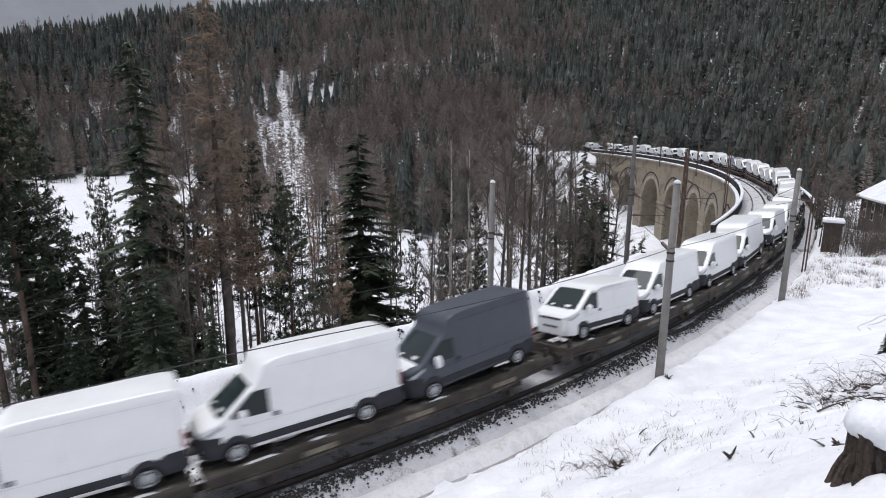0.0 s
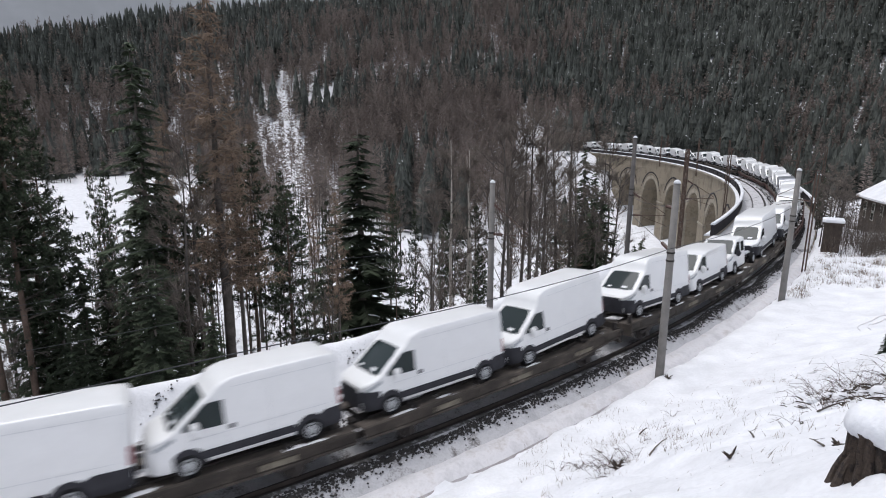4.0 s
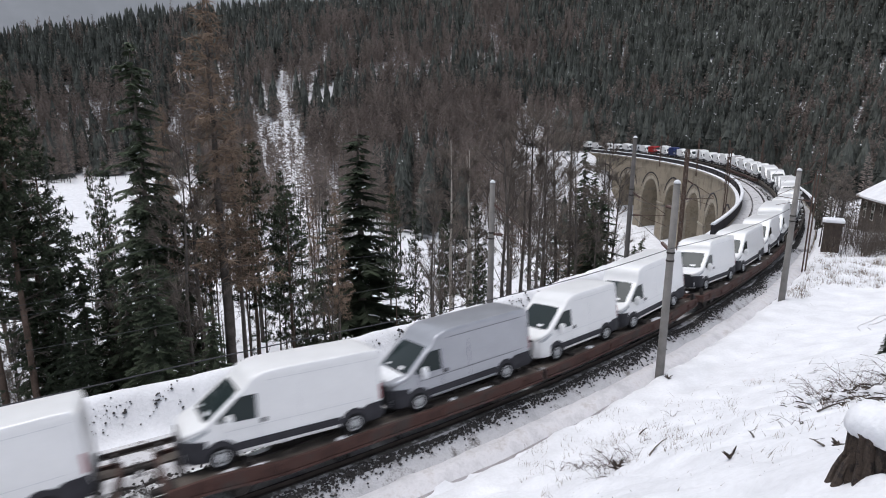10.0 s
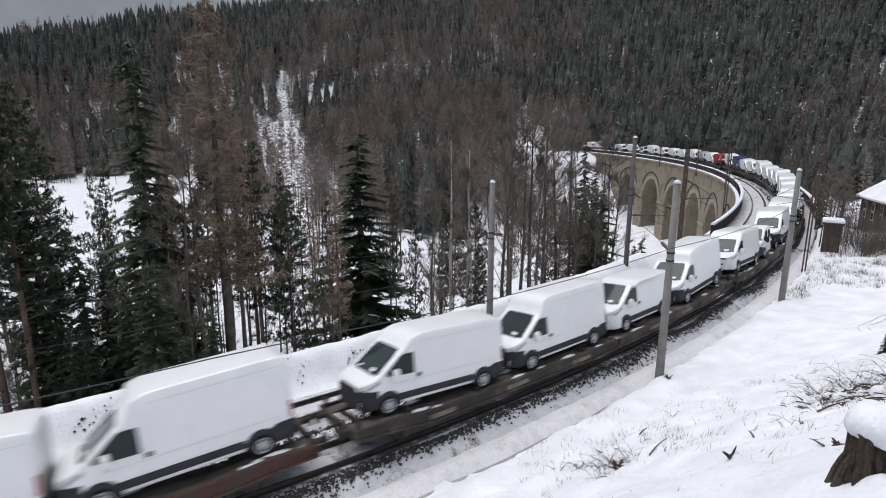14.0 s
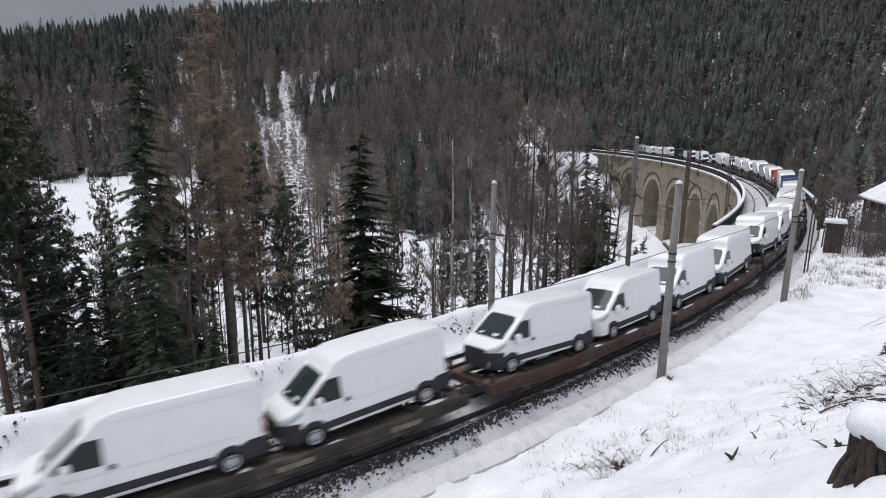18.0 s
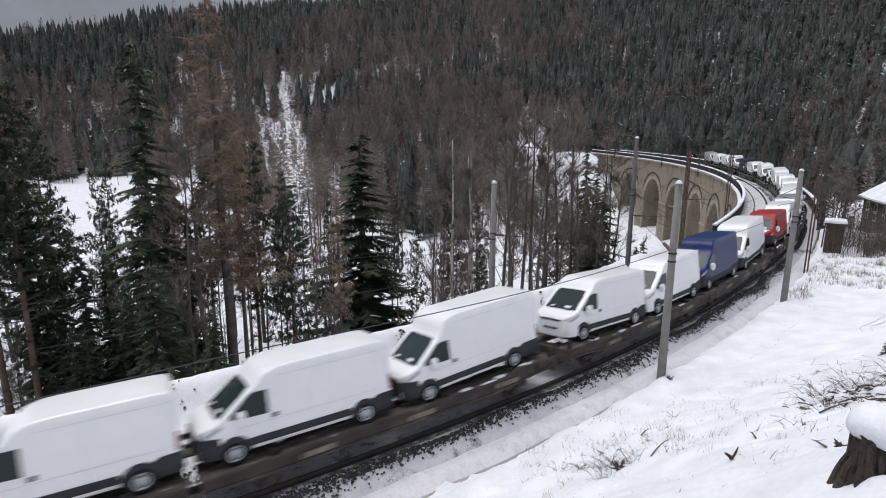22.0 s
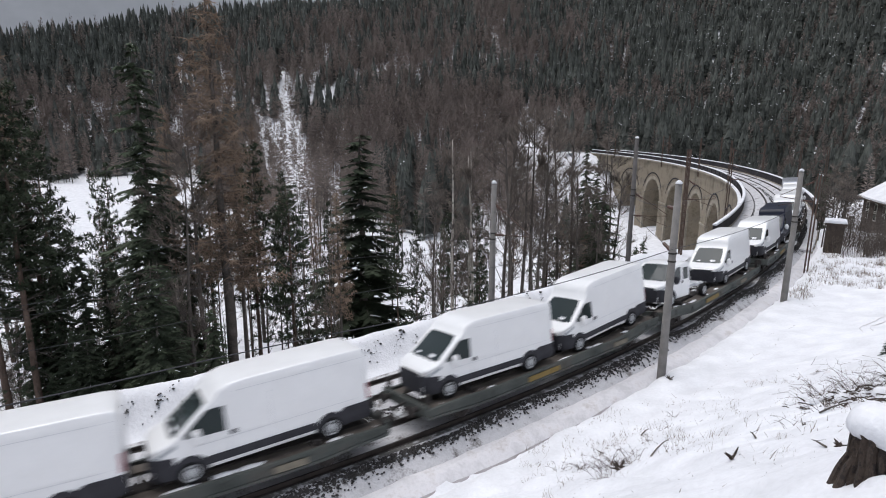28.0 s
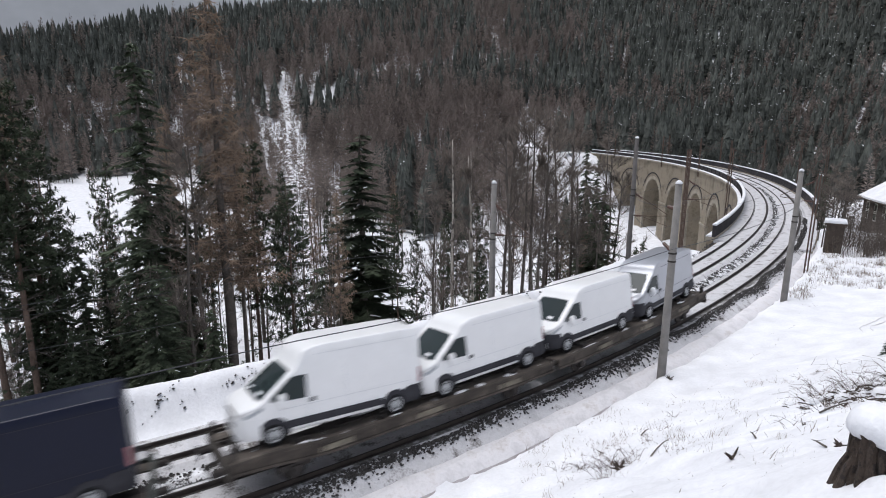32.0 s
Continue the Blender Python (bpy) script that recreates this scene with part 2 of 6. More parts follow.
def ground_z(x, y):
    x, y = np.atleast_1d(np.asarray(x, float)), np.atleast_1d(np.asarray(y, float))
    s, lat, zr = track_coords(x, y)
    b, r = np.degrees(np.arctan2(x, np.maximum(y, -40))), np.hypot(x, y)
    start = np.interp(b, (-60, -40, -36, -24, -17, 0, 15, 30, 50), (360, 395, 415, 395, 280, 220, 245, 270, 240))
    crest = np.interp(b, (-60, -38, -31, -27, -15, 0, 15, 40), (80, 82, 97, 112, 130, 142, 165, 205))
    floor = np.interp(b, (-45, -10, 20, 31, 36, 44), (-14, -19, -21, -16, -5, -4))
    u = np.clip((r - start + 25) / (600 - start), 0, 1.35)
    hill = crest * np.where(u < 1, .45 * u + .55 * u * u * (3 - 2 * u), 1 - .9 * (u - 1))
    base = floor + hill + waves(x, y, 60, 3) * np.interp(b, (-26, -18), (.6, 2.0)) + waves(x, y, 14, 5) * .35
    base += np.where(y < -20, (-20 - y) * .3, 0)
    base = np.where(r > 900, np.minimum(base, 40), base)
    # shoulder and embankment on the valley side
    far = -lat - 8.2
    mound = 1.42 * np.exp(-((lat + 7.1) / 1.1) ** 2) * np.clip((30 - s) / 10, 0, 1) * (1 + .06 * waves(x, y, 5, 9)) + .05 * waves(x, y, .8, 21) * np.exp(-((lat + 7.1) / 1.1) ** 2)
    left = zr - .62 + mound - np.interp(s, (0, 25), (.66, .95)) * soft_plus(far, .5)
    # bank on the hillside
    steep = np.interp(s, (-60, -18, 2, 14, 28, 46, 60), (.86, .86, .62, .32, .17, .10, -.1))
    up = soft_plus(lat - 4.62 + .30 * waves(x, y, 2.6, 17) + .10 * waves(x, y, .9, 18), .13)
    up = np.minimum(up, 10.5)
    top = np.interp(s, (-60, -20, 40, 80), (9.8, 9.6, 6, 3))
    bank = np.minimum(steep * up, top + .12 * up)
    rough = waves(x, y, 3.5, 12) * .10 + waves(x, y, 1.1, 14) * .06 + waves(x, y, .55, 15) * .03
    edge = lat - np.interp(s, (-8, 0), (3.0, 2.75)) + .22 * waves(x, y, 2.6, 17) + .08 * waves(x, y, .9, 18)
    lip = np.clip(edge / .55, 0, 1)
    lip = .36 * lip * lip * (3 - 2 * lip) + .13 * np.clip(edge - .5, 0, 1.4)
    lip *= 1 - np.clip((edge - 1.2) / 3.2, 0, 1)
    right = zr - .62 - .20 * np.exp(-((edge + .15) / .26) ** 2) + lip + bank + rough * np.clip(edge / 1.5, .15, 1)
    shelf = np.where(lat < 0, left, right)
    cut = .75 * np.maximum(0, np.minimum(s - np.where(lat < 0, 31, 50), 212 - s))
    shelf = shelf - cut - .25 * np.maximum(0, np.abs(lat) - 60)
    k = 1.2
    z = np.maximum(base, shelf) + k * np.exp(-np.abs(base - shelf) / k) * .35
    return np.where((s > 30) & (s < 210), z, np.where((lat > -7) & (s < 100), np.maximum(shelf, base - (np.abs(lat) < 12) * 60), z))


def ground_at(x, y):
    return float(ground_z([x], [y])[0])


def ground():
    u = np.linspace(-1, 1, 430)
    wx = 8 + 6 * np.sinh(u * 6.05)
    v = np.linspace(-.60, 1, 400)
    wy = 14 + 6 * np.sinh(v * 6.15)
    gx, gy = np.meshgrid(wx, wy)
    x, y = gx.ravel(), gy.ravel()
    z = ground_z(x, y)
    nx, ny = len(wx), len(wy)
    idx = np.arange(nx * ny).reshape(ny, nx)
    f = np.stack([idx[:-1, :-1], idx[:-1, 1:], idx[1:, 1:], idx[1:, :-1]], -1).reshape(-1, 4)
    me = bpy.data.meshes.new("ground")
    me.from_pydata(np.stack([x, y, z], 1).tolist(), [], f.tolist())
    me.polygons.foreach_set("use_smooth", [True] * len(me.polygons))
    me.materials.append(M["snow"])
    ob = new("ground", me)
    tagged(ob, "snow-covered hillside and valley floor under an overcast sky", "ground", kind="structure")


ground()


# ---------------------------------------------------------------- railway
S_ALL = [-465 + s * 5 for s in range(0, 82)] + [s * .5 for s in range(-110, 160)] + [80 + s * 2 for s in range(0, 190)]


def sweep(name, profile, s_list, track, mat, label, category, canted=True, kind="structure", closed=True, smooth=False):
    b = Build()
    rings = []
    for s in s_list:
        rings.append([on_track(s, l, h, track) if canted else beside(s, l, h) for l, h in profile])
    o = b.quad_strip(rings, closed)
    n = len(profile)
    if closed:
        b.face([o + i for i in range(n)][::-1])
        b.face([o + (len(rings) - 1) * n + i for i in range(n)])
    ob = new(name, b.mesh(name, mat, smooth=smooth))
    return tagged(ob, label, category, kind=kind)


def railway():
    # the two snowed-in ballast beds
    for track, nm in ((0.0, "near"), (-TRACK_GAP, "far")):
        sweep("track_bed_" + ("1" if track == 0 else "2"), [(-2.0, -.70), (-1.62, -.20), (-.9, -.165), (-.75, -.17), (0, -.14), (.75, -.17), (.9, -.165), (1.15, -.18), (2.05, -.85)],
              S_ALL, track, "track_snow", "ballast bed with trampled snow between the rails", "track bed", smooth=False)
        for side in (-1, 1):
            c = side * .7525
            prof = [(-.075, -.17), (.075, -.17), (.075, -.155), (.012, -.135), (.012, -.04), (.036, -.03), (.036, 0), (-.036, 0), (-.036, -.03), (-.012, -.04), (-.012, -.135), (-.075, -.155)]
            sweep("rail", [(c + a, h) for a, h in prof], S_ALL, track, "rail_steel", "dark rusty steel rail with a worn head", "rail", kind="structure")
            for o_, w_ in ((-.10, .05), (.10, .05)):
                sweep("rail_fastening_strip", [(c + o_ - w_ * .5, -.17), (c + o_ + w_ * .5, -.17), (c + o_ + w_ * .5, -.148), (c + o_ - w_ * .5, -.148)],
                      S_ALL, track, "ballast", "bare dark ballast along the rail", "ballast strip")
    # snowed path beside the line
    b = Build()
    rows = []
    for i in range(-90, 80):
        p_s = i * .5
        row = []
        for k in range(14):
            lat = 1.50 + k * .125
            h = np.interp(lat, (1.5, 1.9, 2.3, 2.55, 2.8, 3.1), (-.62, -.50, -.47, -.58, -.78, -1.2)) + .05 * noise.noise(Vector((p_s * .8, lat * 2.0, 3))) + .03 * noise.noise(Vector((p_s * 2.3, lat * 4, 7)))
            row.append(beside(p_s, lat + .08 * noise.noise(Vector((p_s * .5, 1, k * .3))), h))
        rows.append(row)
    b.quad_strip([r[:11] for r in rows], closed=False)
    # the ditch rows get the snow colour with the bank's shade in it
    ditch = Build()
    ditch.quad_strip([r[10:] for r in rows], closed=False)
    tagged(new("ditch_slope", ditch.mesh("ditch_slope", "ditch_shade_snow", smooth=True)), "snow in the ditch below the bank, shade painted into its grey", "ditch", kind="structure")
    tagged(new("cess_path", b.mesh("cess_path", "old_snow", smooth=True)), "trodden snow path beside the railway", "path", kind="structure")
    # exposed stones on the ballast shoulders
    for name, lats, smin, smax, count, mean in (("ballast_shoulder", (1.22, 2.2), -24, 54, 15000, .040), ("ballast_between_tracks", (-2.15, -1.35), -24, 90, 2600, .05),
                                                ("ballast_verge", (-5.6, -5.1), 2, 80, 900, .06), ("rubble_on_bank", (-6.9, -5.8), -30, 8, 1100, .0801)):
        b = Build()
        for i in range(count):
            s, w = rnd(smin, smax), random.random()
            lat = lats[0] + (lats[1] - lats[0]) * (.5 + .5 * (random.random() - random.random()))
            if name == "ballast_shoulder":
                lat = 1.12 + abs(random.gauss(0, .22)) * (1 + .45 * math.sin(s * .55) * math.sin(s * .21 + 1))
            lat += .10 * math.sin(s * .9) * math.sin(s * .23)
            if name == "ballast_shoulder":
                h = np.interp(lat, (1.0, 1.3, 1.9, 2.6), (-.03, -.12, -.46, -.47))
            else:
                h = -.20 if lat > -3 else (-.55 if mean < .08 else -.62 + 1.42 * math.exp(-((lat + 7.1) / 1.1) ** 2) + .03)
            p = beside(s, lat, h + rnd(0, .03))
            r = mean * rnd(.5, 1.9)
            if name == "rubble_on_bank":
                r *= rnd(.2, .5) + .7 * random.random() ** 4
                if math.sin(s * 1.7 + 2) * math.sin(s * .57) + .5 * math.sin(s * 5.1 + lat * 6) < .05:
                    continue
            a = [Vector((rnd(.6, 1.1) * r * math.cos(k * 1.57 + w), rnd(.6, 1.1) * r * math.sin(k * 1.57 + w), rnd(-.3, .3) * r)) + p for k in range(4)]
            o = len(b.v)
            b.v.extend(a + [p + Vector((0, 0, r * rnd(.5, .9))), p - Vector((0, 0, r * .6))])
            for k in range(4):
                b.face((o + k, o + (k + 1) % 4, o + 4))
                b.face((o + (k + 1) % 4, o + k, o + 5))
        tagged(new(name, b.mesh(name, "stone_chip")), "dark angular ballast stones showing through the snow", "ballast", kind="stuff")
    sweep("ballast_slope", [(1.12, -.05), (1.28, -.11), (1.50, -.27), (1.62, -.9), (1.12, -.9)], [s * .5 for s in range(-90, 110)], 0, "ballast_snowy", "dark ballast shoulder half covered by snow", "ballast", canted=False)
    # strip under the wagons' near side: dirt plus their shade in the colour
    sweep("ballast_edge", [(.86, -.158), (1.02, -.165), (1.15, -.19), (1.15, -.4), (.86, -.4)], S_ALL, 0, "shaded_shoulder_mix", "dirty snow and ballast beside the rail, darkened by painted train shade", "ballast")
    sweep("ballast_six_foot", [(-2.1, -.30), (-1.9, -.20), (-1.5, -.19), (-1.3, -.3)], [s * .5 for s in range(-90, 200)], 0, "ballast_snowy", "dark bare ballast between the two tracks", "ballast", canted=False)


railway()

# ---------------------------------------------------------------- viaduct
V0, V1, FACE_L, FACE_R = 36.0, 214.0, -5.75, 2.75
ARCH_C, ARCH_PITCH, ARCH_R = 109.0, 18.6, 6.2
CROWN, FOOT = -5.6, -30.0


def arch_half(h):
    """Half width of an arch opening at height h under the rail."""
    spring = CROWN - ARCH_R
    if h > CROWN:
        return 0.0
    if h > spring:
        return math.sqrt(max(0.0, ARCH_R ** 2 - (h - spring) ** 2))
    return ARCH_R


def viaduct():
    base = tagged(new("viaduct"), "long curved stone viaduct with round arches", "viaduct")
    arches = [ARCH_C + ARCH_PITCH * k for k in range(-3, 6)]
    # the walls: spandrel faces and piers, pierced by the arches
    for name, lat, out in (("spandrel_wall", FACE_L, -1), ("spandrel_wall", FACE_R, 1)):
        b = Build()
        edges = [V0 if lat < 0 else 58.0]
        for c in arches if lat < 0 else arches[1:]:
            edges += [c - ARCH_R - .05, c + ARCH_R + .05]
        edges.append(V1)
        for i in range(0, len(edges) - 1, 2):
            s0, s1 = edges[i], edges[i + 1]
            if s1 > s0:
                n = max(2, int((s1 - s0) / 1.5))
                ss = [s0 + (s1 - s0) * k / n for k in range(n + 1)]
                b.quad_strip([[beside(s, lat, -.36), beside(s, lat + .35 * out, FOOT), beside(s, lat - 1.2 * out, FOOT), beside(s, lat - 1.2 * out, -.95)] for s in ss])
        for c in arches if lat < 0 else arches[1:]:
            ss = [c - ARCH_R + 2 * ARCH_R * (k / 24) for k in range(25)]
            spring = CROWN - ARCH_R
            rows = []
            for s in ss:
                top = spring + math.sqrt(max(0, ARCH_R ** 2 - (s - c) ** 2))
                rows.append([beside(s, lat, -.36), beside(s, lat, top), beside(s, lat - 1.2 * out, top), beside(s, lat - 1.2 * out, -.95)])
            b.quad_strip(rows)
        part(name, b.mesh(name, "masonry"), base, "weathered ochre stone masonry")
    # vaults and pier insides
    for c in arches:
        b = Build()
        spring = CROWN - ARCH_R
        prof = [(c - ARCH_R, FOOT)] + [(c - ARCH_R * math.cos(a * math.pi / 20), spring + ARCH_R * math.sin(a * math.pi / 20)) for a in range(21)] + [(c + ARCH_R, FOOT)]
        b.quad_strip([[beside(s, FACE_L + .3, h) for s, h in prof], [beside(s, FACE_R - .3, h) for s, h in prof]], closed=False)
        part("vault", b.mesh("vault", "masonry"), base)
        # the ring of cut stones round the arch, stone by stone
        n = 23
        for out, lat in ((-1, FACE_L), ):
            for k in range(n):
                a0, a1 = math.pi * (k + .04) / n, math.pi * (k + .96) / n
                r0, r1 = ARCH_R - .04, ARCH_R + .95
                q = [(c - r * math.cos(a), spring + r * math.sin(a)) for r, a in ((r0, a0), (r0, a1), (r1, a1), (r1, a0))]
                bb = Build()
                bb.quad_strip([[beside(s, lat + .08 * out, h) for s, h in q], [beside(s, lat - .25 * out, h) for s, h in q]])
                bb.face((3, 2, 1, 0))
                part("arch_stone", bb.mesh("arch_stone", "arch_stone"), base)
            # outer moulding above the ring
            bb = Build()
            ring = []
            for k in range(31):
                a = math.pi * k / 30
                ring.append([beside(c - r * math.cos(a), lat + o * out, spring + r * math.sin(a)) for r, o in ((7.9, -.1), (7.9, .10), (8.25, .10), (8.25, -.1))])
            bb.quad_strip(ring)
            part("arch_moulding", bb.mesh("arch_moulding", "parapet_dark"), base, "dark weathered moulding")
            # pilaster strips on the piers
            for side in (-1, 1):
                bb = Build()
                s0 = c + side * (ARCH_R + .1)
                s1 = c + side * (ARCH_R + 1.15)
                bb.quad_strip([[beside(s0, lat + .1 * out, spring), beside(s0, lat + .42 * out, FOOT), beside(s0, lat - .3 * out, FOOT), beside(s0, lat - .3 * out, spring)],
                               [beside(s1, lat + .1 * out, spring), beside(s1, lat + .42 * out, FOOT), beside(s1, lat - .3 * out, FOOT), beside(s1, lat - .3 * out, spring)]])
                bb.face((3, 2, 1, 0)), bb.face((4, 5, 6, 7))
                part("pier_quoin", bb.mesh("pier_quoin", "arch_stone"), base)
            bb = Build()
            bb.quad_strip([[beside(s, lat + .35 * out, h) for h in (spring - .25, spring + .15)] + [beside(s, lat - .2 * out, h) for h in (spring + .15, spring - .25)] for s in (c + ARCH_R + .02, c + ARCH_PITCH / 2, c + ARCH_PITCH - ARCH_R - .02)])
            part("impost", bb.mesh("impost", "arch_stone"), base)
    ss = [V0 - 1 + k for k in range(int(V1 - V0) + 3)]

    def band(name, prof, mat, label="", s_list=ss):
        bb = Build()
        bb.quad_strip([[beside(s, l, h) for l, h in prof] for s in s_list])
        n = len(prof)
        bb.face(list(range(n))[::-1]), bb.face([(len(s_list) - 1) * n + i for i in range(n)])
        part(name, bb.mesh(name, mat), base, label)

    band("bridge_deck", [(FACE_L + .2, -.9), (FACE_R - .2, -.9), (FACE_R - .2, -.55), (FACE_L + .2, -.55)], "masonry")
    band("deck_snow", [(FACE_L + .3, -.55), (FACE_R - .3, -.55), (FACE_R - .3, -.22), (FACE_L + .3, -.22)], "track_snow", "old snow on the bridge deck")
    for lat, out in ((FACE_L, -1), (FACE_R, 1)):
        sl = ss if lat < 0 else [s for s in ss if s > 57]
        l = lambda d: lat + d * out
        band("cornice", [(l(-.40), -.35), (l(.45), -.35), (l(.45), .02), (l(-.40), .02)], "arch_stone", "projecting stone cornice", sl)
        band("cornice_snow", [(l(-.1), .024), (l(.47), .024), (l(.40), .16), (l(.02), .18)], "snow", "snow lying on the cornice ledge", sl)
        band("parapet", [(l(-.38), .024), (l(-.10), .024), (l(-.10), 1.15), (l(-.38), 1.15)], "parapet_dark", "dark weathered parapet wall", sl)
        for s in range(int(sl[0]) + 1, int(V1), 4):
            bb = Build()
            m = Matrix.Translation(beside(s, l(-.06), 0)) @ Matrix.Rotation(line(s)[3], 4, "Z")
            bb.box(-.12, .12, -.06, .06, .03, 1.15, 0, m)
            part("parapet_post", bb.mesh("parapet_post", "parapet_dark"), base)
        band("parapet_snow", [(l(-.44), 1.154), (l(-.04), 1.154), (l(-.08), 1.30), (l(-.24), 1.34), (l(-.40), 1.30)], "snow", "snow cap on the parapet", sl)


viaduct()


# ---------------------------------------------------------------- masts and wires
def mast(kind, s, lat, height, foot, lean, arm, label):
    """A catenary mast; arm: reach of its bracket towards the track (sign by side)."""
    p = beside(s, lat, foot)
    th = line(s)[3]
    ob = tagged(new("catenary_mast"), label, "catenary mast", "catenary masts along the line")
    ob.matrix_basis = Matrix.Translation(p) @ Matrix.Rotation(th, 4, "Z") @ Matrix.Rotation(radians(lean), 4, "X")
    # local x along the track, local -y towards larger lat
    toward = 1 if lat > 0 else -1
    b = Build()
    if kind != "lattice":
        b.tube([(0, 0, -1), (0, 0, 0), (0, 0, height)], [.20, .19, .135], 14)
        part("post", b.mesh("post", "concrete" if kind == "concrete" else "concrete_dark", smooth=True), ob, "tapered concrete post")
        b = Build()
        b.tube([(0, 0, height), (0, 0, height + .08), (0, 0, height + .15)], [.15, .13, .05], 12)
        part("snow_cap", b.mesh("snow_cap", "snow", smooth=True), ob, "small cap of snow")
        for h in (height * .62, height * .66):
            b = Build()
            b.tube([(0, 0, h), (0, 0, h + .07)], [.18, .175], 14)
            part("clamp_band", b.mesh("clamp_band", "under_steel"), ob)
    else:
        for x in (-.16, .16):
            for y in (-.1, .1):
                b = Build()
                b.box(x - .035, x + .035, y - .035, y + .035, -1, height)
                part("corner_angle", b.mesh("corner_angle", "rusty_mast"), ob)
        for k in range(int(height / .55)):
            b = Build()
            b.tube([(-.16, .1, k * .55), (.16, .1, k * .55 + .5)], .018, 4)
            b.tube([(-.16, -.1, k * .55 + .5), (.16, -.1, k * .55)], .018, 4)
            part("lattice_bar", b.mesh("lattice_bar", "rusty_mast"), ob)
    if arm:
        reach = arm * toward
        for z0, z1, r in ((5.2, 5.45, .03), (6.9, 5.55, .025)):
            b = Build()
            b.tube([(0, .1 * toward, z0), (0, reach, z1)], r, 6)
            part("bracket_tube", b.mesh("bracket_tube", "rusty_mast"), ob)
        for k, z0, z1 in ((0, 5.2, 5.45), (1, 6.9, 5.55)):
            b = Build()
            pts = [(0, toward * (.25 + i * .06), z0 + (z1 - z0) * (.25 + i * .06) / arm) for i in range(9)]
            b.tube(pts, [.045 if i % 2 else .085 for i in range(9)], 8)
            part("insulator", b.mesh("insulator", "insulator"), ob, "ribbed brown insulator")
        b = Build()
        b.tube([(0, reach * .35, 5.2), (0, reach * 1.02, 4.75)], .02, 5)
        part("steady_arm", b.mesh("steady_arm", "rusty_mast"), ob)
    return ob


CONC, RUST = "grey concrete catenary mast with a small snow cap beside the railway", "rusty lattice catenary mast beside the railway"
mast("concrete", 2.3, 2.95, 8.75, -.55, 0, 0, CONC)
mast("concrete", 17.6, 3.4, 8.15, -.30, 0, 0, CONC)
mast("concrete", .8, -6.4, 7.95, -.3, 0, 2.6, CONC)
mast("dark", 16.6, -6.6, 10.7, -1.0, 0, 2.6, "tall dark concrete catenary mast beside the railway")
mast("lattice", 27.0, -6.3, 9.4, -.8, 0, 2.4, RUST)
mast("lattice", 28.3, 2.85, 7.4, -.4, 0, 2.4, RUST)
for s_, lat_, h_ in ((45.5, -6.2, 8.6), (63, 3.3, 8.3), (86, 3.3, 8.3), (94, -6.2, 8.3), (112, 3.3, 8.0), (126, -6.2, 8.0), (141, 3.3, 8), (158, -6.2, 8), (176, 3.3, 8), (196, -6.2, 8)):
    mast("lattice", s_, lat_, h_, -.5, 0, 2.6, RUST)


def wires():
    for lat, h, name in ((0, 5.3, "contact_wire"), (0, 6.7, "carrier_wire"), (-TRACK_GAP, 5.3, "contact_wire"), (-TRACK_GAP, 6.9, "carrier_wire"), (3.1, 5.5, "signal_wire")):
        b = Build()
        pts = []
        for i in range(0, 136 if lat < 1 else 46):
            s = -70 + i * 2
            sag = .45 * (1 - (((s - 2) / 17.0) % 1 - .5) ** 2 * 4) if "carrier" in name else .15 * (1 - (((s - 2) / 17.0) % 1 - .5) ** 2 * 4)
            pts.append(on_track(s, 0, h - sag, lat) if -4 < lat < 1 else beside(s, lat, h - sag + (min(0, s) * .003 if lat > 1 else 0)))
        b.tube(pts, .016 if lat > 1 else .007, 4)
        tagged(new(name, b.mesh(name, "wire")), "thin dark overhead wire above the railway", "overhead wire", "overhead wires")


wires()


def pull_off(h0, s1, lat1, h1):
    """A guy wire from the near mast to the far catenary, with its insulator."""
    a, c = beside(2.3, 2.95, h0 - .55), beside(s1, lat1, h1)
    ob = tagged(new("pull_off_wire"), "dark guy wire with a ribbed insulator across the tracks", "overhead wire", "overhead wires")
    b = Build()
    b.tube([a.lerp(c, .12), a.lerp(c, .55) - Vector((0, 0, .12)), c], .013, 4)
    part("cable", b.mesh("cable", "wire"), ob)
    b = Build()
    b.tube([a.lerp(c, i * .006) for i in range(0, 21)], [.05 if i % 2 else .085 for i in range(21)], 8)
    part("insulator", b.mesh("insulator", "insulator"), ob, "ribbed brown insulator")


pull_off(5.85, 8.3, -TRACK_GAP, 6.5)
pull_off(7.7, 9.6, -TRACK_GAP, 6.5)


# ---------------------------------------------------------------- vans
def van_shape(length, height, wb):
    """Profile functions of a panel van: nose at x = 0, tail at x = length."""
    top_x = (0, .03, .08, .25, .50, .64, 1.10, 1.52, 1.66, 1.90, 2.25, 2.6, length - .5, length - .10, length - .02, length)
    hi = height
    top_z = (1.05, 1.13, 1.17, 1.25, 1.32, 1.38, 1.75, 2.08, 2.17, hi - .16, hi - .045, hi - .015, hi, hi - .03, hi - .10, hi - .16)

    def top(x):
        return float(np.interp(x, top_x, top_z))

    def half(x, z):
        w = float(np.interp(x, (0, .05, .15, .32, .55, .9, length - .3, length - .06, length), (.66, .78, .90, .975, 1.005, 1.025, 1.02, .985, .95)))
        tz = top(x)
        taper = float(np.interp(z, (.25, .5, .95, 1.25, 1.9, 2.8), (.965, .995, 1, .995, .965, .915)))
        return w * taper

    return top, half


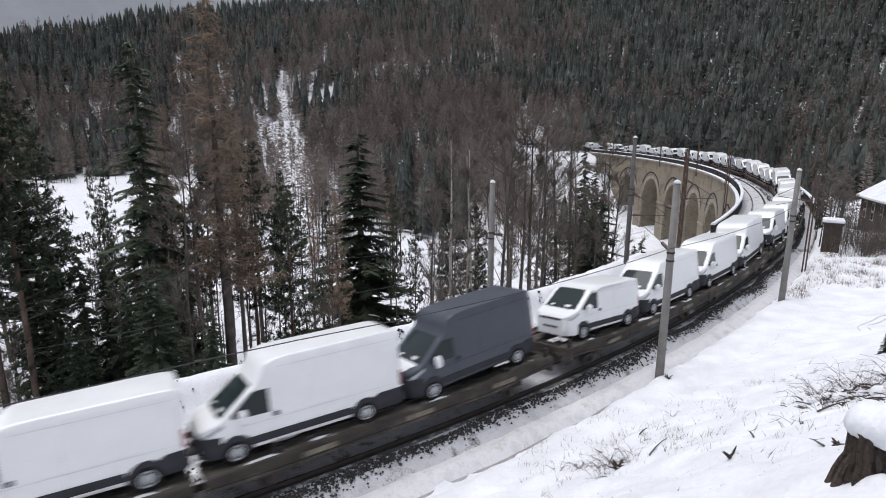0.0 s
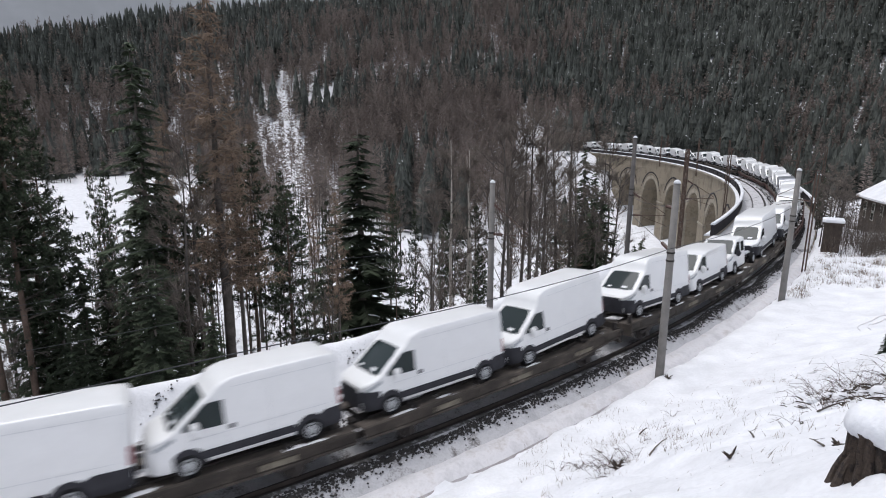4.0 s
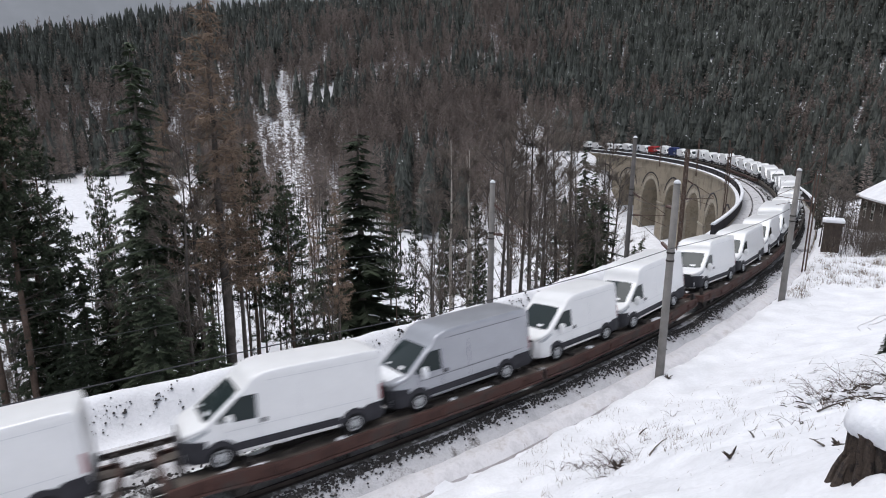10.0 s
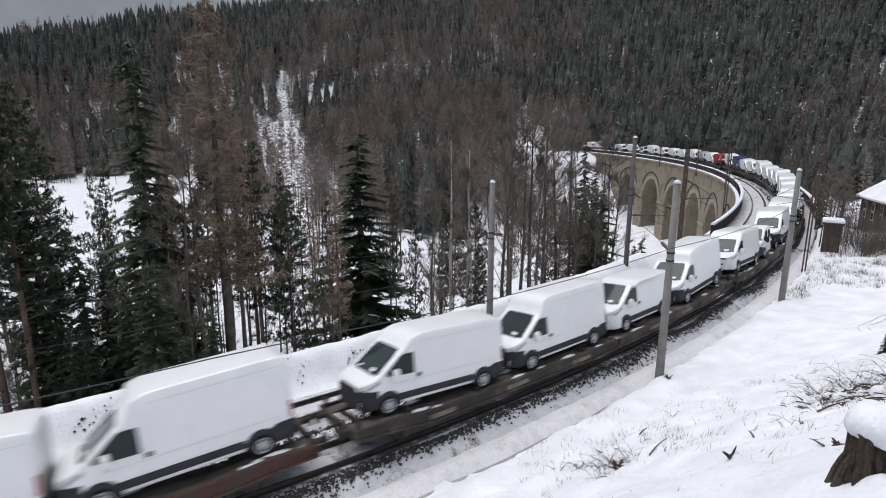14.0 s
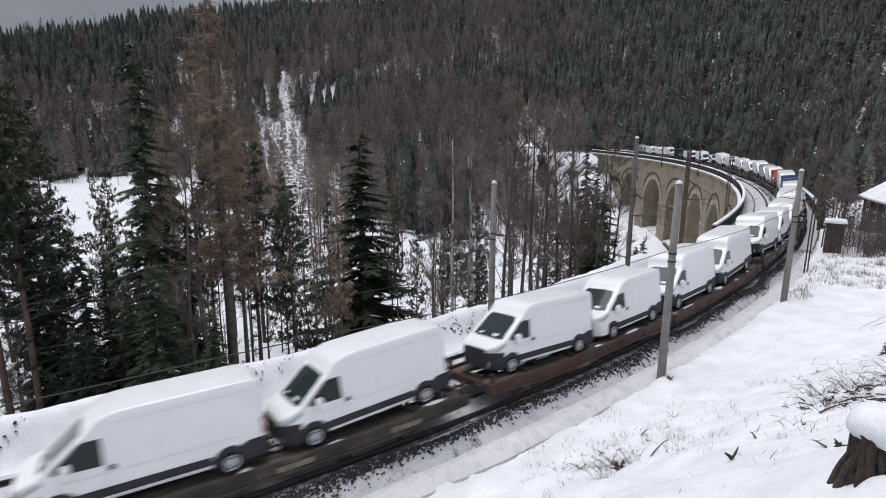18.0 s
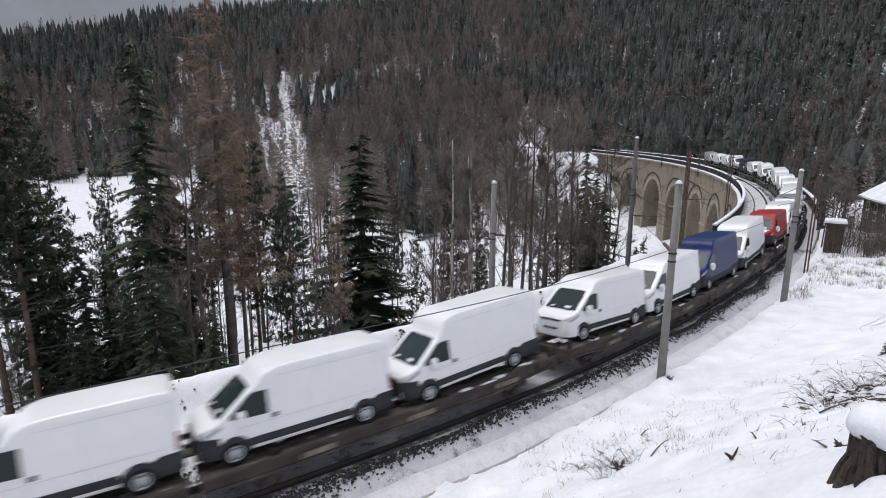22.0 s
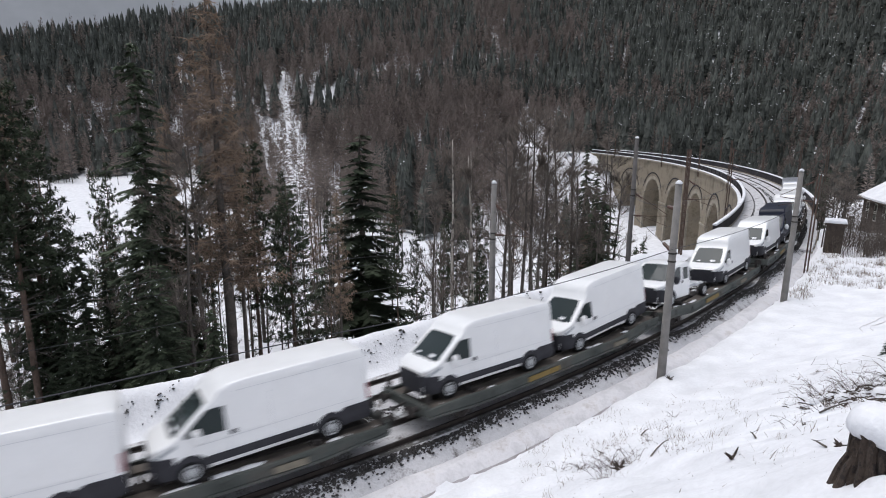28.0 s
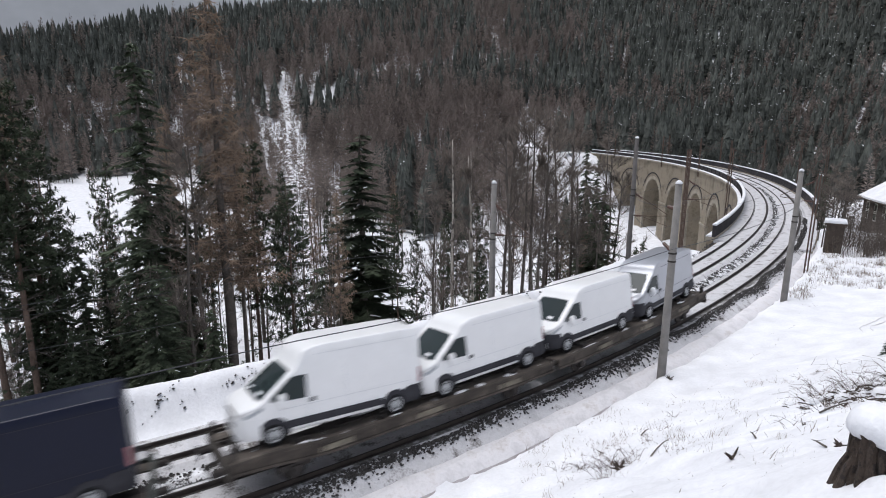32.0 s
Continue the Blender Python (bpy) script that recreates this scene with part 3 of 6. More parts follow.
def van_meshes(length, height, wb):
    """All meshes of one kind of van, in its own space: x forward, z up from the ground, origin between the axles."""
    top, half = van_shape(length, height, wb)
    mid = .948 + wb / 2
    X = lambda x: mid - x
    out = {}
    # body shell
    xs = [0, .03, .08, .15, .25, .4, .50, .64, .80, 1.0, 1.1, 1.3, 1.52, 1.66, 1.78, 1.90, 2.1, 2.25, 2.45, 2.7] + [2.7 + (length - 3.2) * k / 6 for k in range(1, 7)] + [length - .3, length - .10, length - .03, length]
    b = Build()
    rings = []
    for x in xs:
        tz = top(x)
        z0 = .34
        ring = []
        zs = [z0, .42, .55, .75, .95, 1.15, 1.4, 1.65, 1.9, 2.15, 2.4]
        r = min(.10, (tz - .5) * .3)
        lim = tz - r
        zs = [z0 + (min(z, lim) - z0) for z in zs]
        side = [(half(x, z), z) for z in zs]
        w = half(x, lim)
        crown = .05 if x > 1.9 else .03
        side += [(w - r * .12, lim + r * .45), (w - r * .42, lim + r * .82), (w - r * 1.0, tz - crown * .35), (w * .5, tz - crown * .08), (0, tz)]
        ring = [Vector((X(x), y, z)) for y, z in side] + [Vector((X(x), -y, z)) for y, z in side[-2::-1]]
        rings.append(ring)
    o = b.quad_strip(rings, closed=True)
    n = len(rings[0])
    b.face([o + i for i in range(n)])
    b.face([o + (len(rings) - 1) * n + i for i in range(n)][::-1])
    out["body"] = b

    def skin(x0, x1, z0, z1, side, off, nx=8, nz=4, upper=None, lower=None, thick=.012):
        """A patch that lies on the body's side, with thickness; upper/lower give z by x."""
        bb = Build()
        rows = []
        for i in range(nx + 1):
            x = x0 + (x1 - x0) * i / nx
            a = lower(x) if lower else z0
            c = upper(x) if upper else z1
            outer = [(half(x, a + (c - a) * k / nz) + off, a + (c - a) * k / nz) for k in range(nz + 1)]
            inner = [(y - thick - off, z) for y, z in outer[::-1]]
            rows.append([Vector((X(x), side * y, z)) for y, z in outer + inner])
        if side < 0:
            rows = rows[::-1]
        o = bb.quad_strip(rows)
        m = len(rows[0])
        bb.face([o + k for k in range(m)])
        bb.face([o + nx * m + k for k in range(m)][::-1])
        return bb

    # windscreen: lies on the slope between bonnet and roof
    bb = Build()
    rows = []
    for i in range(5):
        x = .63 + (1.56 - .63) * i / 4
        z = top(x)
        w = half(x, z - .1) - .055
        nrm = Vector((.66, 0, .75))
        rows.append([Vector((X(x), y, z - .05 * abs(y / w) ** 3)) + nrm * .020 for y in (-w, -w * .6, 0, w * .6, w)])
    bb.quad_strip(rows, closed=False)
    out["windscreen"] = bb
    # delivery papers behind the glass
    bb = Build()
    for y0, y1, xa, xb in ((.12, .50, .70, .79), (-.55, -.36, .70, .76)):
        bb.poly([Vector((X(x), y, top(x) - .02)) + Vector((.66, 0, .75)) * .034 for x, y in ((xa, y0), (xa, y1), (xb, y1), (xb, y0))])
    out["papers"] = bb
    # wipers' dark scuttle under the windscreen
    bb = Build()
    x0, x1 = .56, .64
    rows = [[Vector((X(x), y, top(x) + .012 - .03 * abs(y / .8) ** 3)) for y in (-.8, -.45, 0, .45, .8)] for x in (x0, x1)]
    bb.quad_strip(rows, closed=False)
    out["scuttle"] = bb
    for nm, side in (("l", 1), ("r", -1)):
        belt = lambda x: 1.30 - .03 * (x - 1.2) + .12 * max(0, 1.2 - x)
        head = lambda x: min(1.98, 1.40 + (x - .86) * .88)
        out["window_" + nm] = skin(.90, 1.98, 0, 0, side, .010, 8, 3, head, belt)
        out["strip_" + nm] = skin(1.36, .948 + wb - .46, .45, .68, side, .022, 8, 2)
        bb = Build()
        for x, za, zb in ((1.02, .55, 1.32), (2.02, .42, 2.0), (3.25, .46, 2.05 if height > 2.3 else 1.9), (length - .12, .9, 2.1 if height > 2.3 else 1.9)):
            rows = [[Vector((X(x - d), side * (half(x, za + (zb - za) * k / 6) + .004), za + (zb - za) * k / 6)) for d in (-.008, .008)] for k in range(7)]
            bb.quad_strip(rows if side < 0 else [r[::-1] for r in rows], closed=False)
        for za, x0 in ((1.06, 1.1), (height - .30, 2.3)):
            rows = [[Vector((X(x0 + (length - .12 - x0) * k / 8), side * (half(x0 + (length - .12 - x0) * k / 8, za + d) + .012), za + d)) for d in (-.007, .007)] for k in range(9)]
            bb.quad_strip(rows if side > 0 else [r[::-1] for r in rows], closed=False)
        out["seam_" + nm] = bb
        out["lamp_" + nm] = skin(.10, .66, .84, 1.02, side, .012, 6, 3, lambda x: 1.02 + (x - .10) * .42, lambda x: .90 + (x - .10) * .46)
        out["tail_" + nm] = skin(length - .10, length - .01, .95, 1.45, side, .012, 2, 3)
        out["handle_" + nm] = skin(2.08, 2.24, 1.12, 1.24, side, .025, 2, 1)
        out["fbump_" + nm] = skin(.03, .58, .30, .78, side, .020, 8, 4, lambda x: .97 - .10 * x, lambda x: .30)
        out["rbump_" + nm] = skin(.948 + wb + .30, length - .01, .32, .88, side, .020, 6, 3, lambda x: .78 + .10 * min(1, (x - .948 - wb - .30) / .2))
        for w_, xc in (("f", .948), ("r", .948 + wb)):
            bb = Build()
            # black flare round the wheel, following the side of the body
            rows = []
            for k in range(19):
                a = -.13 + (math.pi + .26) * k / 18
                ring = [(r, .018) for r in (.0, .14, .28, .40, .495)] + [(.505, -.05)]
                row = []
                for r, off in ring:
                    x, z = xc - r * math.cos(a), .36 + r * math.sin(a)
                    row.append(Vector((X(x), side * (half(max(x, .02), max(z, .25)) + off), z)))
                rows.append(row)
            bb.quad_strip(rows if side < 0 else [r[::-1] for r in rows], closed=False)
            out["arch_" + w_ + "_" + nm] = bb
        # mirror
        bb = Build()
        c = Vector((X(1.18), side * 1.17, 1.36))
        rows = []
        for i, k in ((-.11, .55), (-.08, .9), (0, 1), (.07, .9), (.1, .5)):
            rows.append([c + Vector((i, .15 * k * math.cos(a), .23 * k * math.sin(a))) for a in [2 * math.pi * j / 10 for j in range(10)]])
        o = bb.quad_strip(rows)
        bb.face([o + j for j in range(10)][::-1]), bb.face([o + 40 + j for j in range(10)])
        bb.tube([(X(1.16), side * .96, 1.28), (X(1.18), side * 1.12, 1.30)], .035, 6)
        out["mirror_" + nm] = bb
    # bumper fronts
    bb = Build()
    for z0, z1, w0, w1, dx in ((.30, .58, .60, .64, .035), (.58, .94, .64, .62, .02)):
        bb.quad_strip([[Vector((mid + .02 + dx, y, z)) for y in (-w0 - .06, w0 + .06)] + [Vector((mid - .03, y, z)) for y in (w0 + .10, -w0 - .10)] for z in (z0, z1)])
        bb.poly([Vector((mid + .02 + dx, -w0 - .06, z1)), Vector((mid + .02 + dx, w0 + .06, z1)), Vector((mid - .03, w0 + .1, z1)), Vector((mid - .03, -w0 - .1, z1))])
    out["fbump_front"] = bb
    bb = Build()
    bb.box(mid - length - .05, mid - length + .10, -.98, .98, .40, .62)
    out["rbump_back"] = bb
    bb = Build()
    bb.box(mid + .012, mid + .034, -.52, .52, .945, 1.03)
    bb.box(mid + .055, mid + .066, -.40, .40, .60, .68)
    out["grille"] = bb
    # bonnet film
    bb = Build()
    rows = [[Vector((X(x), y * (half(x, top(x)) - .16), top(x) + .012 - .03 * abs(y) ** 3)) for y in (-1, -.5, 0, .5, 1)] for x in (.05, .12, .25, .42, .57)]
    bb.quad_strip(rows, closed=False)
    out["bonnet"] = bb
    return out


def wheel_meshes():
    b = Build()
    rings = []
    for y, r in ((-.11, .25), (-.115, .31), (-.10, .350), (-.04, .358), (.04, .358), (.10, .350), (.115, .31), (.11, .25)):
        rings.append([Vector((r * math.cos(2 * math.pi * k / 22), y, r * math.sin(2 * math.pi * k / 22))) for k in range(22)])
    o = b.quad_strip(rings)
    b.face([o + k for k in range(22)]), b.face([o + 7 * 22 + k for k in range(22)][::-1])
    tyre = b.mesh("tyre", "tyre", smooth=False)
    b = Build()
    for y, s in ((.118, 1), (-.118, -1)):
        rings = [[Vector((r * math.cos(2 * math.pi * k / 16), y + s * d, r * math.sin(2 * math.pi * k / 16))) for k in range(16)] for r, d in ((.235, -.03), (.227, .006), (.155, -.014), (.07, .012))]
        if s > 0:
            rings = rings[::-1]
        o = b.quad_strip(rings)
        b.face([o + k + (0 if s > 0 else 48) for k in range(16)][::-s])
    rim = b.mesh("rim", "hubcap")
    return tyre, rim


TYRE, RIM = wheel_meshes()
VAN_KIND = {"M": (5.998, 2.61, 4.035), "S": (5.413, 2.58, 3.45), "H": (5.998, 2.83, 4.035), "L": (5.413, 2.254, 3.45), "N": (5.998, 2.40, 4.035), "P": (6.363, 2.61, 4.035), "Q": (6.363, 2.84, 4.035)}
VAN_WORD = {"M": "medium-roof panel van", "S": "short panel van", "H": "high-roof panel van", "L": "low short panel van", "N": "panel van", "P": "long panel van", "Q": "long tall panel van"}
COLOUR = {"w": ("van_white", "white"), "b": ("van_blue", "deep blue"), "r": ("van_red", "bright red"), "g": ("van_grey", "silver-grey"), "d": ("van_slate", "dark slate-grey"), "n": ("van_navy", "black-navy")}
_mesh_of, _van_of = {}, {}


def add_wheel(ob, x, y, z=.358):
    w = part("wheel", TYRE, ob, "", Matrix.Translation((x, y, z)))
    part("rim", RIM, w, "pale steel rim")


def van(kind, colour, dark_bumper):
    """A new van; the first of each sort is built, the rest are copies."""
    key = (kind, colour, dark_bumper)
    if key in _van_of:
        return copy_thing(_van_of[key], Matrix())
    length, height, wb = VAN_KIND[kind]
    if kind not in _mesh_of:
        _mesh_of[kind] = van_meshes(length, height, wb)
    g = _mesh_of[kind]
    paint, word = COLOUR[colour]
    ob = tagged(new("panel_van"), word + " " + VAN_WORD[kind] + (" with black bumpers" if dark_bumper else " with painted bumpers") + " on a rail wagon", "van", "vans on the train")
    bumper = "black_plastic" if dark_bumper else paint

    def add(name, key_, mat, label="", smooth=False):
        me = g[key_].mesh(name, mat, smooth=smooth)
        return part(name, me, ob, label)

    add("body", "body", paint, "", True)
    add("windscreen", "windscreen", "glass", "large raked windscreen", True)
    add("scuttle", "scuttle", "black_plastic")
    add("delivery_papers", "papers", "film", "white delivery papers in the windscreen")
    add("bonnet_film", "bonnet", "film" if colour != "w" else paint, "white film over the bonnet" if colour != "w" else "")
    add("grille", "grille", "black_plastic")
    add("front_bumper", "fbump_front", bumper)
    add("rear_bumper", "rbump_back", "black_plastic")
    for nm in ("l", "r"):
        add("side_window", "window_" + nm, "glass", "dark cab side window")
        add("side_strip", "strip_" + nm, "black_plastic", "black rubbing strip")
        add("panel_seam", "seam_" + nm, "seam" if colour == "w" else "black_plastic")
        add("headlight", "lamp_" + nm, "lamp_glass")
        add("tail_light", "tail_" + nm, "tail_red")
        add("door_handle", "handle_" + nm, "black_plastic")
        add("bumper_corner", "fbump_" + nm, bumper)
        add("rear_bumper_corner", "rbump_" + nm, "black_plastic")
        add("mirror", "mirror_" + nm, "film" if colour != "w" else "van_white")
        for w_ in "fr":
            add("wheel_arch", "arch_" + w_ + "_" + nm, "black_plastic")
    for x in (wb / 2, -wb / 2):
        for y in (.93, -.93):
            add_wheel(ob, x, y)
    ob["wb"] = wb
    _van_of[key] = ob
    return ob


def chassis_cab(dark_bumper):
    """A crew cab with a bare ladder frame behind it."""
    key = ("C", dark_bumper)
    if key in _van_of:
        return copy_thing(_van_of[key], Matrix())
    if "N" not in _mesh_of:
        _mesh_of["N"] = van_meshes(*VAN_KIND["N"])
    g = _mesh_of["N"]
    wb = 4.035
    mid = .948 + wb / 2
    top, half = van_shape(5.998, 2.22, wb)
    ob = tagged(new("chassis_cab"), "white crew-cab truck with bare ladder frame on a rail wagon", "truck", "vans on the train")
    b = Build()
    xs = [0, .03, .08, .15, .25, .4, .50, .64, .80, 1.0, 1.1, 1.3, 1.52, 1.66, 1.9, 2.2, 2.6, 2.9, 3.0, 3.04]
    rings = []
    for x in xs:
        tz = min(top(x), 2.22) - (.05 if x > 2.95 else 0)
        z0 = .34
        r = min(.13, (tz - .5) * .3)
        lim = tz - r
        side = [(half(min(x, 2.9), min(z, lim)), min(z, lim)) for z in (z0, .42, .55, .75, .95, 1.15, 1.4, 1.65, 1.9)]
        w = half(min(x, 2.9), lim)
        side += [(w - r * .12, lim + r * .45), (w - r * .42, lim + r * .82), (w - r, tz - .015), (w * .5, tz - .004), (0, tz)]
        rings.append([Vector((mid - x, y, z)) for y, z in side] + [Vector((mid - x, -y, z)) for y, z in side[-2::-1]])
    o = b.quad_strip(rings)
    n = len(rings[0])
    b.face([o + i for i in range(n)]), b.face([o + (len(rings) - 1) * n + i for i in range(n)][::-1])
    part("cab", b.mesh("cab", "van_white", smooth=True), ob)
    for name, key_, mat in (("windscreen", "windscreen", "glass"), ("scuttle", "scuttle", "black_plastic"), ("grille", "grille", "black_plastic"),
                            ("front_bumper", "fbump_front", "black_plastic" if dark_bumper else "van_white")):
        part(name, g[key_].mesh(name, mat), ob)
    for nm, side in (("l", 1), ("r", -1)):
        for name, key_, mat in (("side_window", "window_" + nm, "glass"), ("headlight", "lamp_" + nm, "lamp_glass"), ("door_handle", "handle_" + nm, "black_plastic"),
                                ("bumper_corner", "fbump_" + nm, "black_plastic" if dark_bumper else "van_white"), ("mirror", "mirror_" + nm, "black_plastic"),
                                ("wheel_arch", "arch_f_" + nm, "black_plastic")):
            part(name, g[key_].mesh(name, mat), ob)
        b = Build()
        rows = [[Vector((mid - x, side * (half(2.5, z) + d), z)) for z, d in ((1.30, .012), (1.92, .012), (1.92, -.01), (1.30, -.01))] for x in (2.28, 2.86)]
        b.quad_strip(rows if side > 0 else rows[::-1])
        b.face((0, 1, 2, 3)[::-side]), b.face((4, 5, 6, 7)[::side])
        part("rear_side_window", b.mesh("rear_side_window", "glass"), ob, "dark rear cab window")
        b = Build()
        b.box(mid - 5.95, mid - 3.0, side * .42 - .04, side * .42 + .04, .52, .70)
        part("frame_rail", b.mesh("frame_rail", "film"), ob, "snow-dusted ladder frame rail")
    for x in (3.5, 4.3, 5.2, 5.9):
        b = Build()
        b.box(mid - x - .05, mid - x + .05, -.55, .55, .54, .68)
        part("cross_member", b.mesh("cross_member", "film"), ob)
    b = Build()
    rings = [[Vector((mid - 4.4 + r * math.cos(2 * math.pi * k / 18), r * math.sin(2 * math.pi * k / 18), z)) for k in range(18)] for r, z in ((.2, .66), (.32, .64), (.33, .74), (.3, .84), (.2, .84))]
    o = b.quad_strip(rings)
    part("spare_wheel", b.mesh("spare_wheel", "tyre"), ob)
    for x in (wb / 2, -wb / 2):
        for y in (.93, -.93):
            add_wheel(ob, x, y)
    ob["wb"] = wb
    _van_of[key] = ob
    return ob


# the train, from head to tail: place of the front axle at 16 s, sort, colour, black bumper
VANS = ([(-224.5, "M", "w", 1), (-218.12, "M", "w", 1), (-211.87, "Q", "w", 1), (-205.25, "H", "d", 1)]
        + [(-197.23, "L", "w", 0), (-191.42, "P", "w", 1), (-184.67, "M", "w", 1), (-178.29, "H", "w", 1)]
        + [(-170.29, "P", "w", 1), (-163.6, "S", "w", 0), (-157.43, "M", "w", 1), (-151.09, "H", "w", 1)])
VANS += ([(-143.26, "Q", "w", 1), (-136.55, "L", "w", 0), (-130.8, "C", "w", 0), (-124.59, "Q", "w", 1)]
         + [(-116.3, "P", "w", 1), (-109.62, "L", "w", 0), (-103.59, "M", "w", 1), (-97.25, "M", "w", 1)])
VANS += ([(-89.26, "M", "w", 1), (-82.83, "P", "g", 1), (-75.93, "S", "w", 0), (-70.24, "Q", "w", 1)]
         + [(-62.13, "H", "w", 1), (-55.59, "P", "w", 1), (-48.71, "S", "w", 0), (-43.1, "H", "w", 1)])
VANS += ([(-35.02, "M", "w", 1), (-28.45, "H", "w", 1), (-21.89, "L", "w", 0), (-15.58, "H", "w", 1)]
         + [(-7.61, "M", "w", 0), (-1.2, "C", "w", 1), (5.28, "M", "w", 1), (11.73, "M", "w", 1)])
VANS += ([(19.69, "M", "w", 1), (26.24, "S", "w", 0), (32.42, "H", "w", 1), (38.94, "Q", "w", 1)]
         + [(46.99, "Q", "w", 1), (53.62, "S", "w", 0), (59.38, "M", "w", 1), (65.84, "Q", "w", 1)])
VANS += ([(74.01, "M", "w", 0), (80.19, "M", "w", 0), (86.36, "H", "b", 1), (92.82, "H", "w", 1)]
         + [(100.92, "P", "r", 1), (107.64, "M", "w", 0), (114.06, "M", "g", 1), (120.5, "M", "w", 1)])
VANS += ([(128.2, "P", "w", 1), (135.09, "P", "w", 1), (143.53, "P", "w", 1), (150.61, "Q", "w", 1)]
         + [(158.49, "C", "w", 1), (165.85, "H", "w", 1), (174.58, "P", "w", 1), (181.76, "H", "n", 1)]
         + [(190.31, "H", "w", 0), (196.37, "M", "w", 0), (202.76, "M", "w", 1), (209.19, "M", "g", 1)])
WB = lambda k: 3.45 if k in "SL" else 4.035
TAIL = lambda k: 5.413 if k in "SL" else 6.363 if k in "PQ" else 5.998
WAGONS = []   # front end s, rear end s, sort, rise at front, rise at rear, deck's level against DECK
for w in range(0, len(VANS), 2):
    a, c = VANS[w], VANS[w + 1]
    green = 52 <= w < 60
    nose, tail = a[0] - .948, c[0] - .948 + TAIL(c[1])
    if green:
        WAGONS.append([nose - .35, tail + .35, "green", *((.2, .4), (.4, 1.2), (1.3, .3), (.5, .4))[(w - 52) // 2], -.18])
    else:
        first = w % 4 == 0
        other = VANS[w + 2] if first and w + 2 < len(VANS) else VANS[w - 1]
        if first:
            joint = (tail + other[0] - .948) / 2
            WAGONS.append([nose - .45, joint - .06, "", 1, 0, 0])
        else:
            joint = (VANS[w - 1][0] - .948 + TAIL(VANS[w - 1][1]) + nose) / 2
            WAGONS.append([joint + .06, tail + .45, "", 0, 1, 0])
for i, w_ in enumerate(WAGONS):
    if not w_[2]:
        w_[5] = -.23 if 8 <= i < 20 else 0
        w_[2] = "rust" if 8 <= i // 1 < 14 or 18 <= i < 20 else "brown"


def deck_rise(w, s):
    """Height of a wagon's deck over its lowest level."""
    up = 0
    for end, on in ((w[0], w[3]), (w[1], w[4])):
        if on:
            d = abs(s - end)
            u = max(0.0, min(1.0, 1 - (d - 1.0) / 2.4))
            up = max(up, on * .23 * u * u * (3 - 2 * u))
    return up


_wagon_of = {}


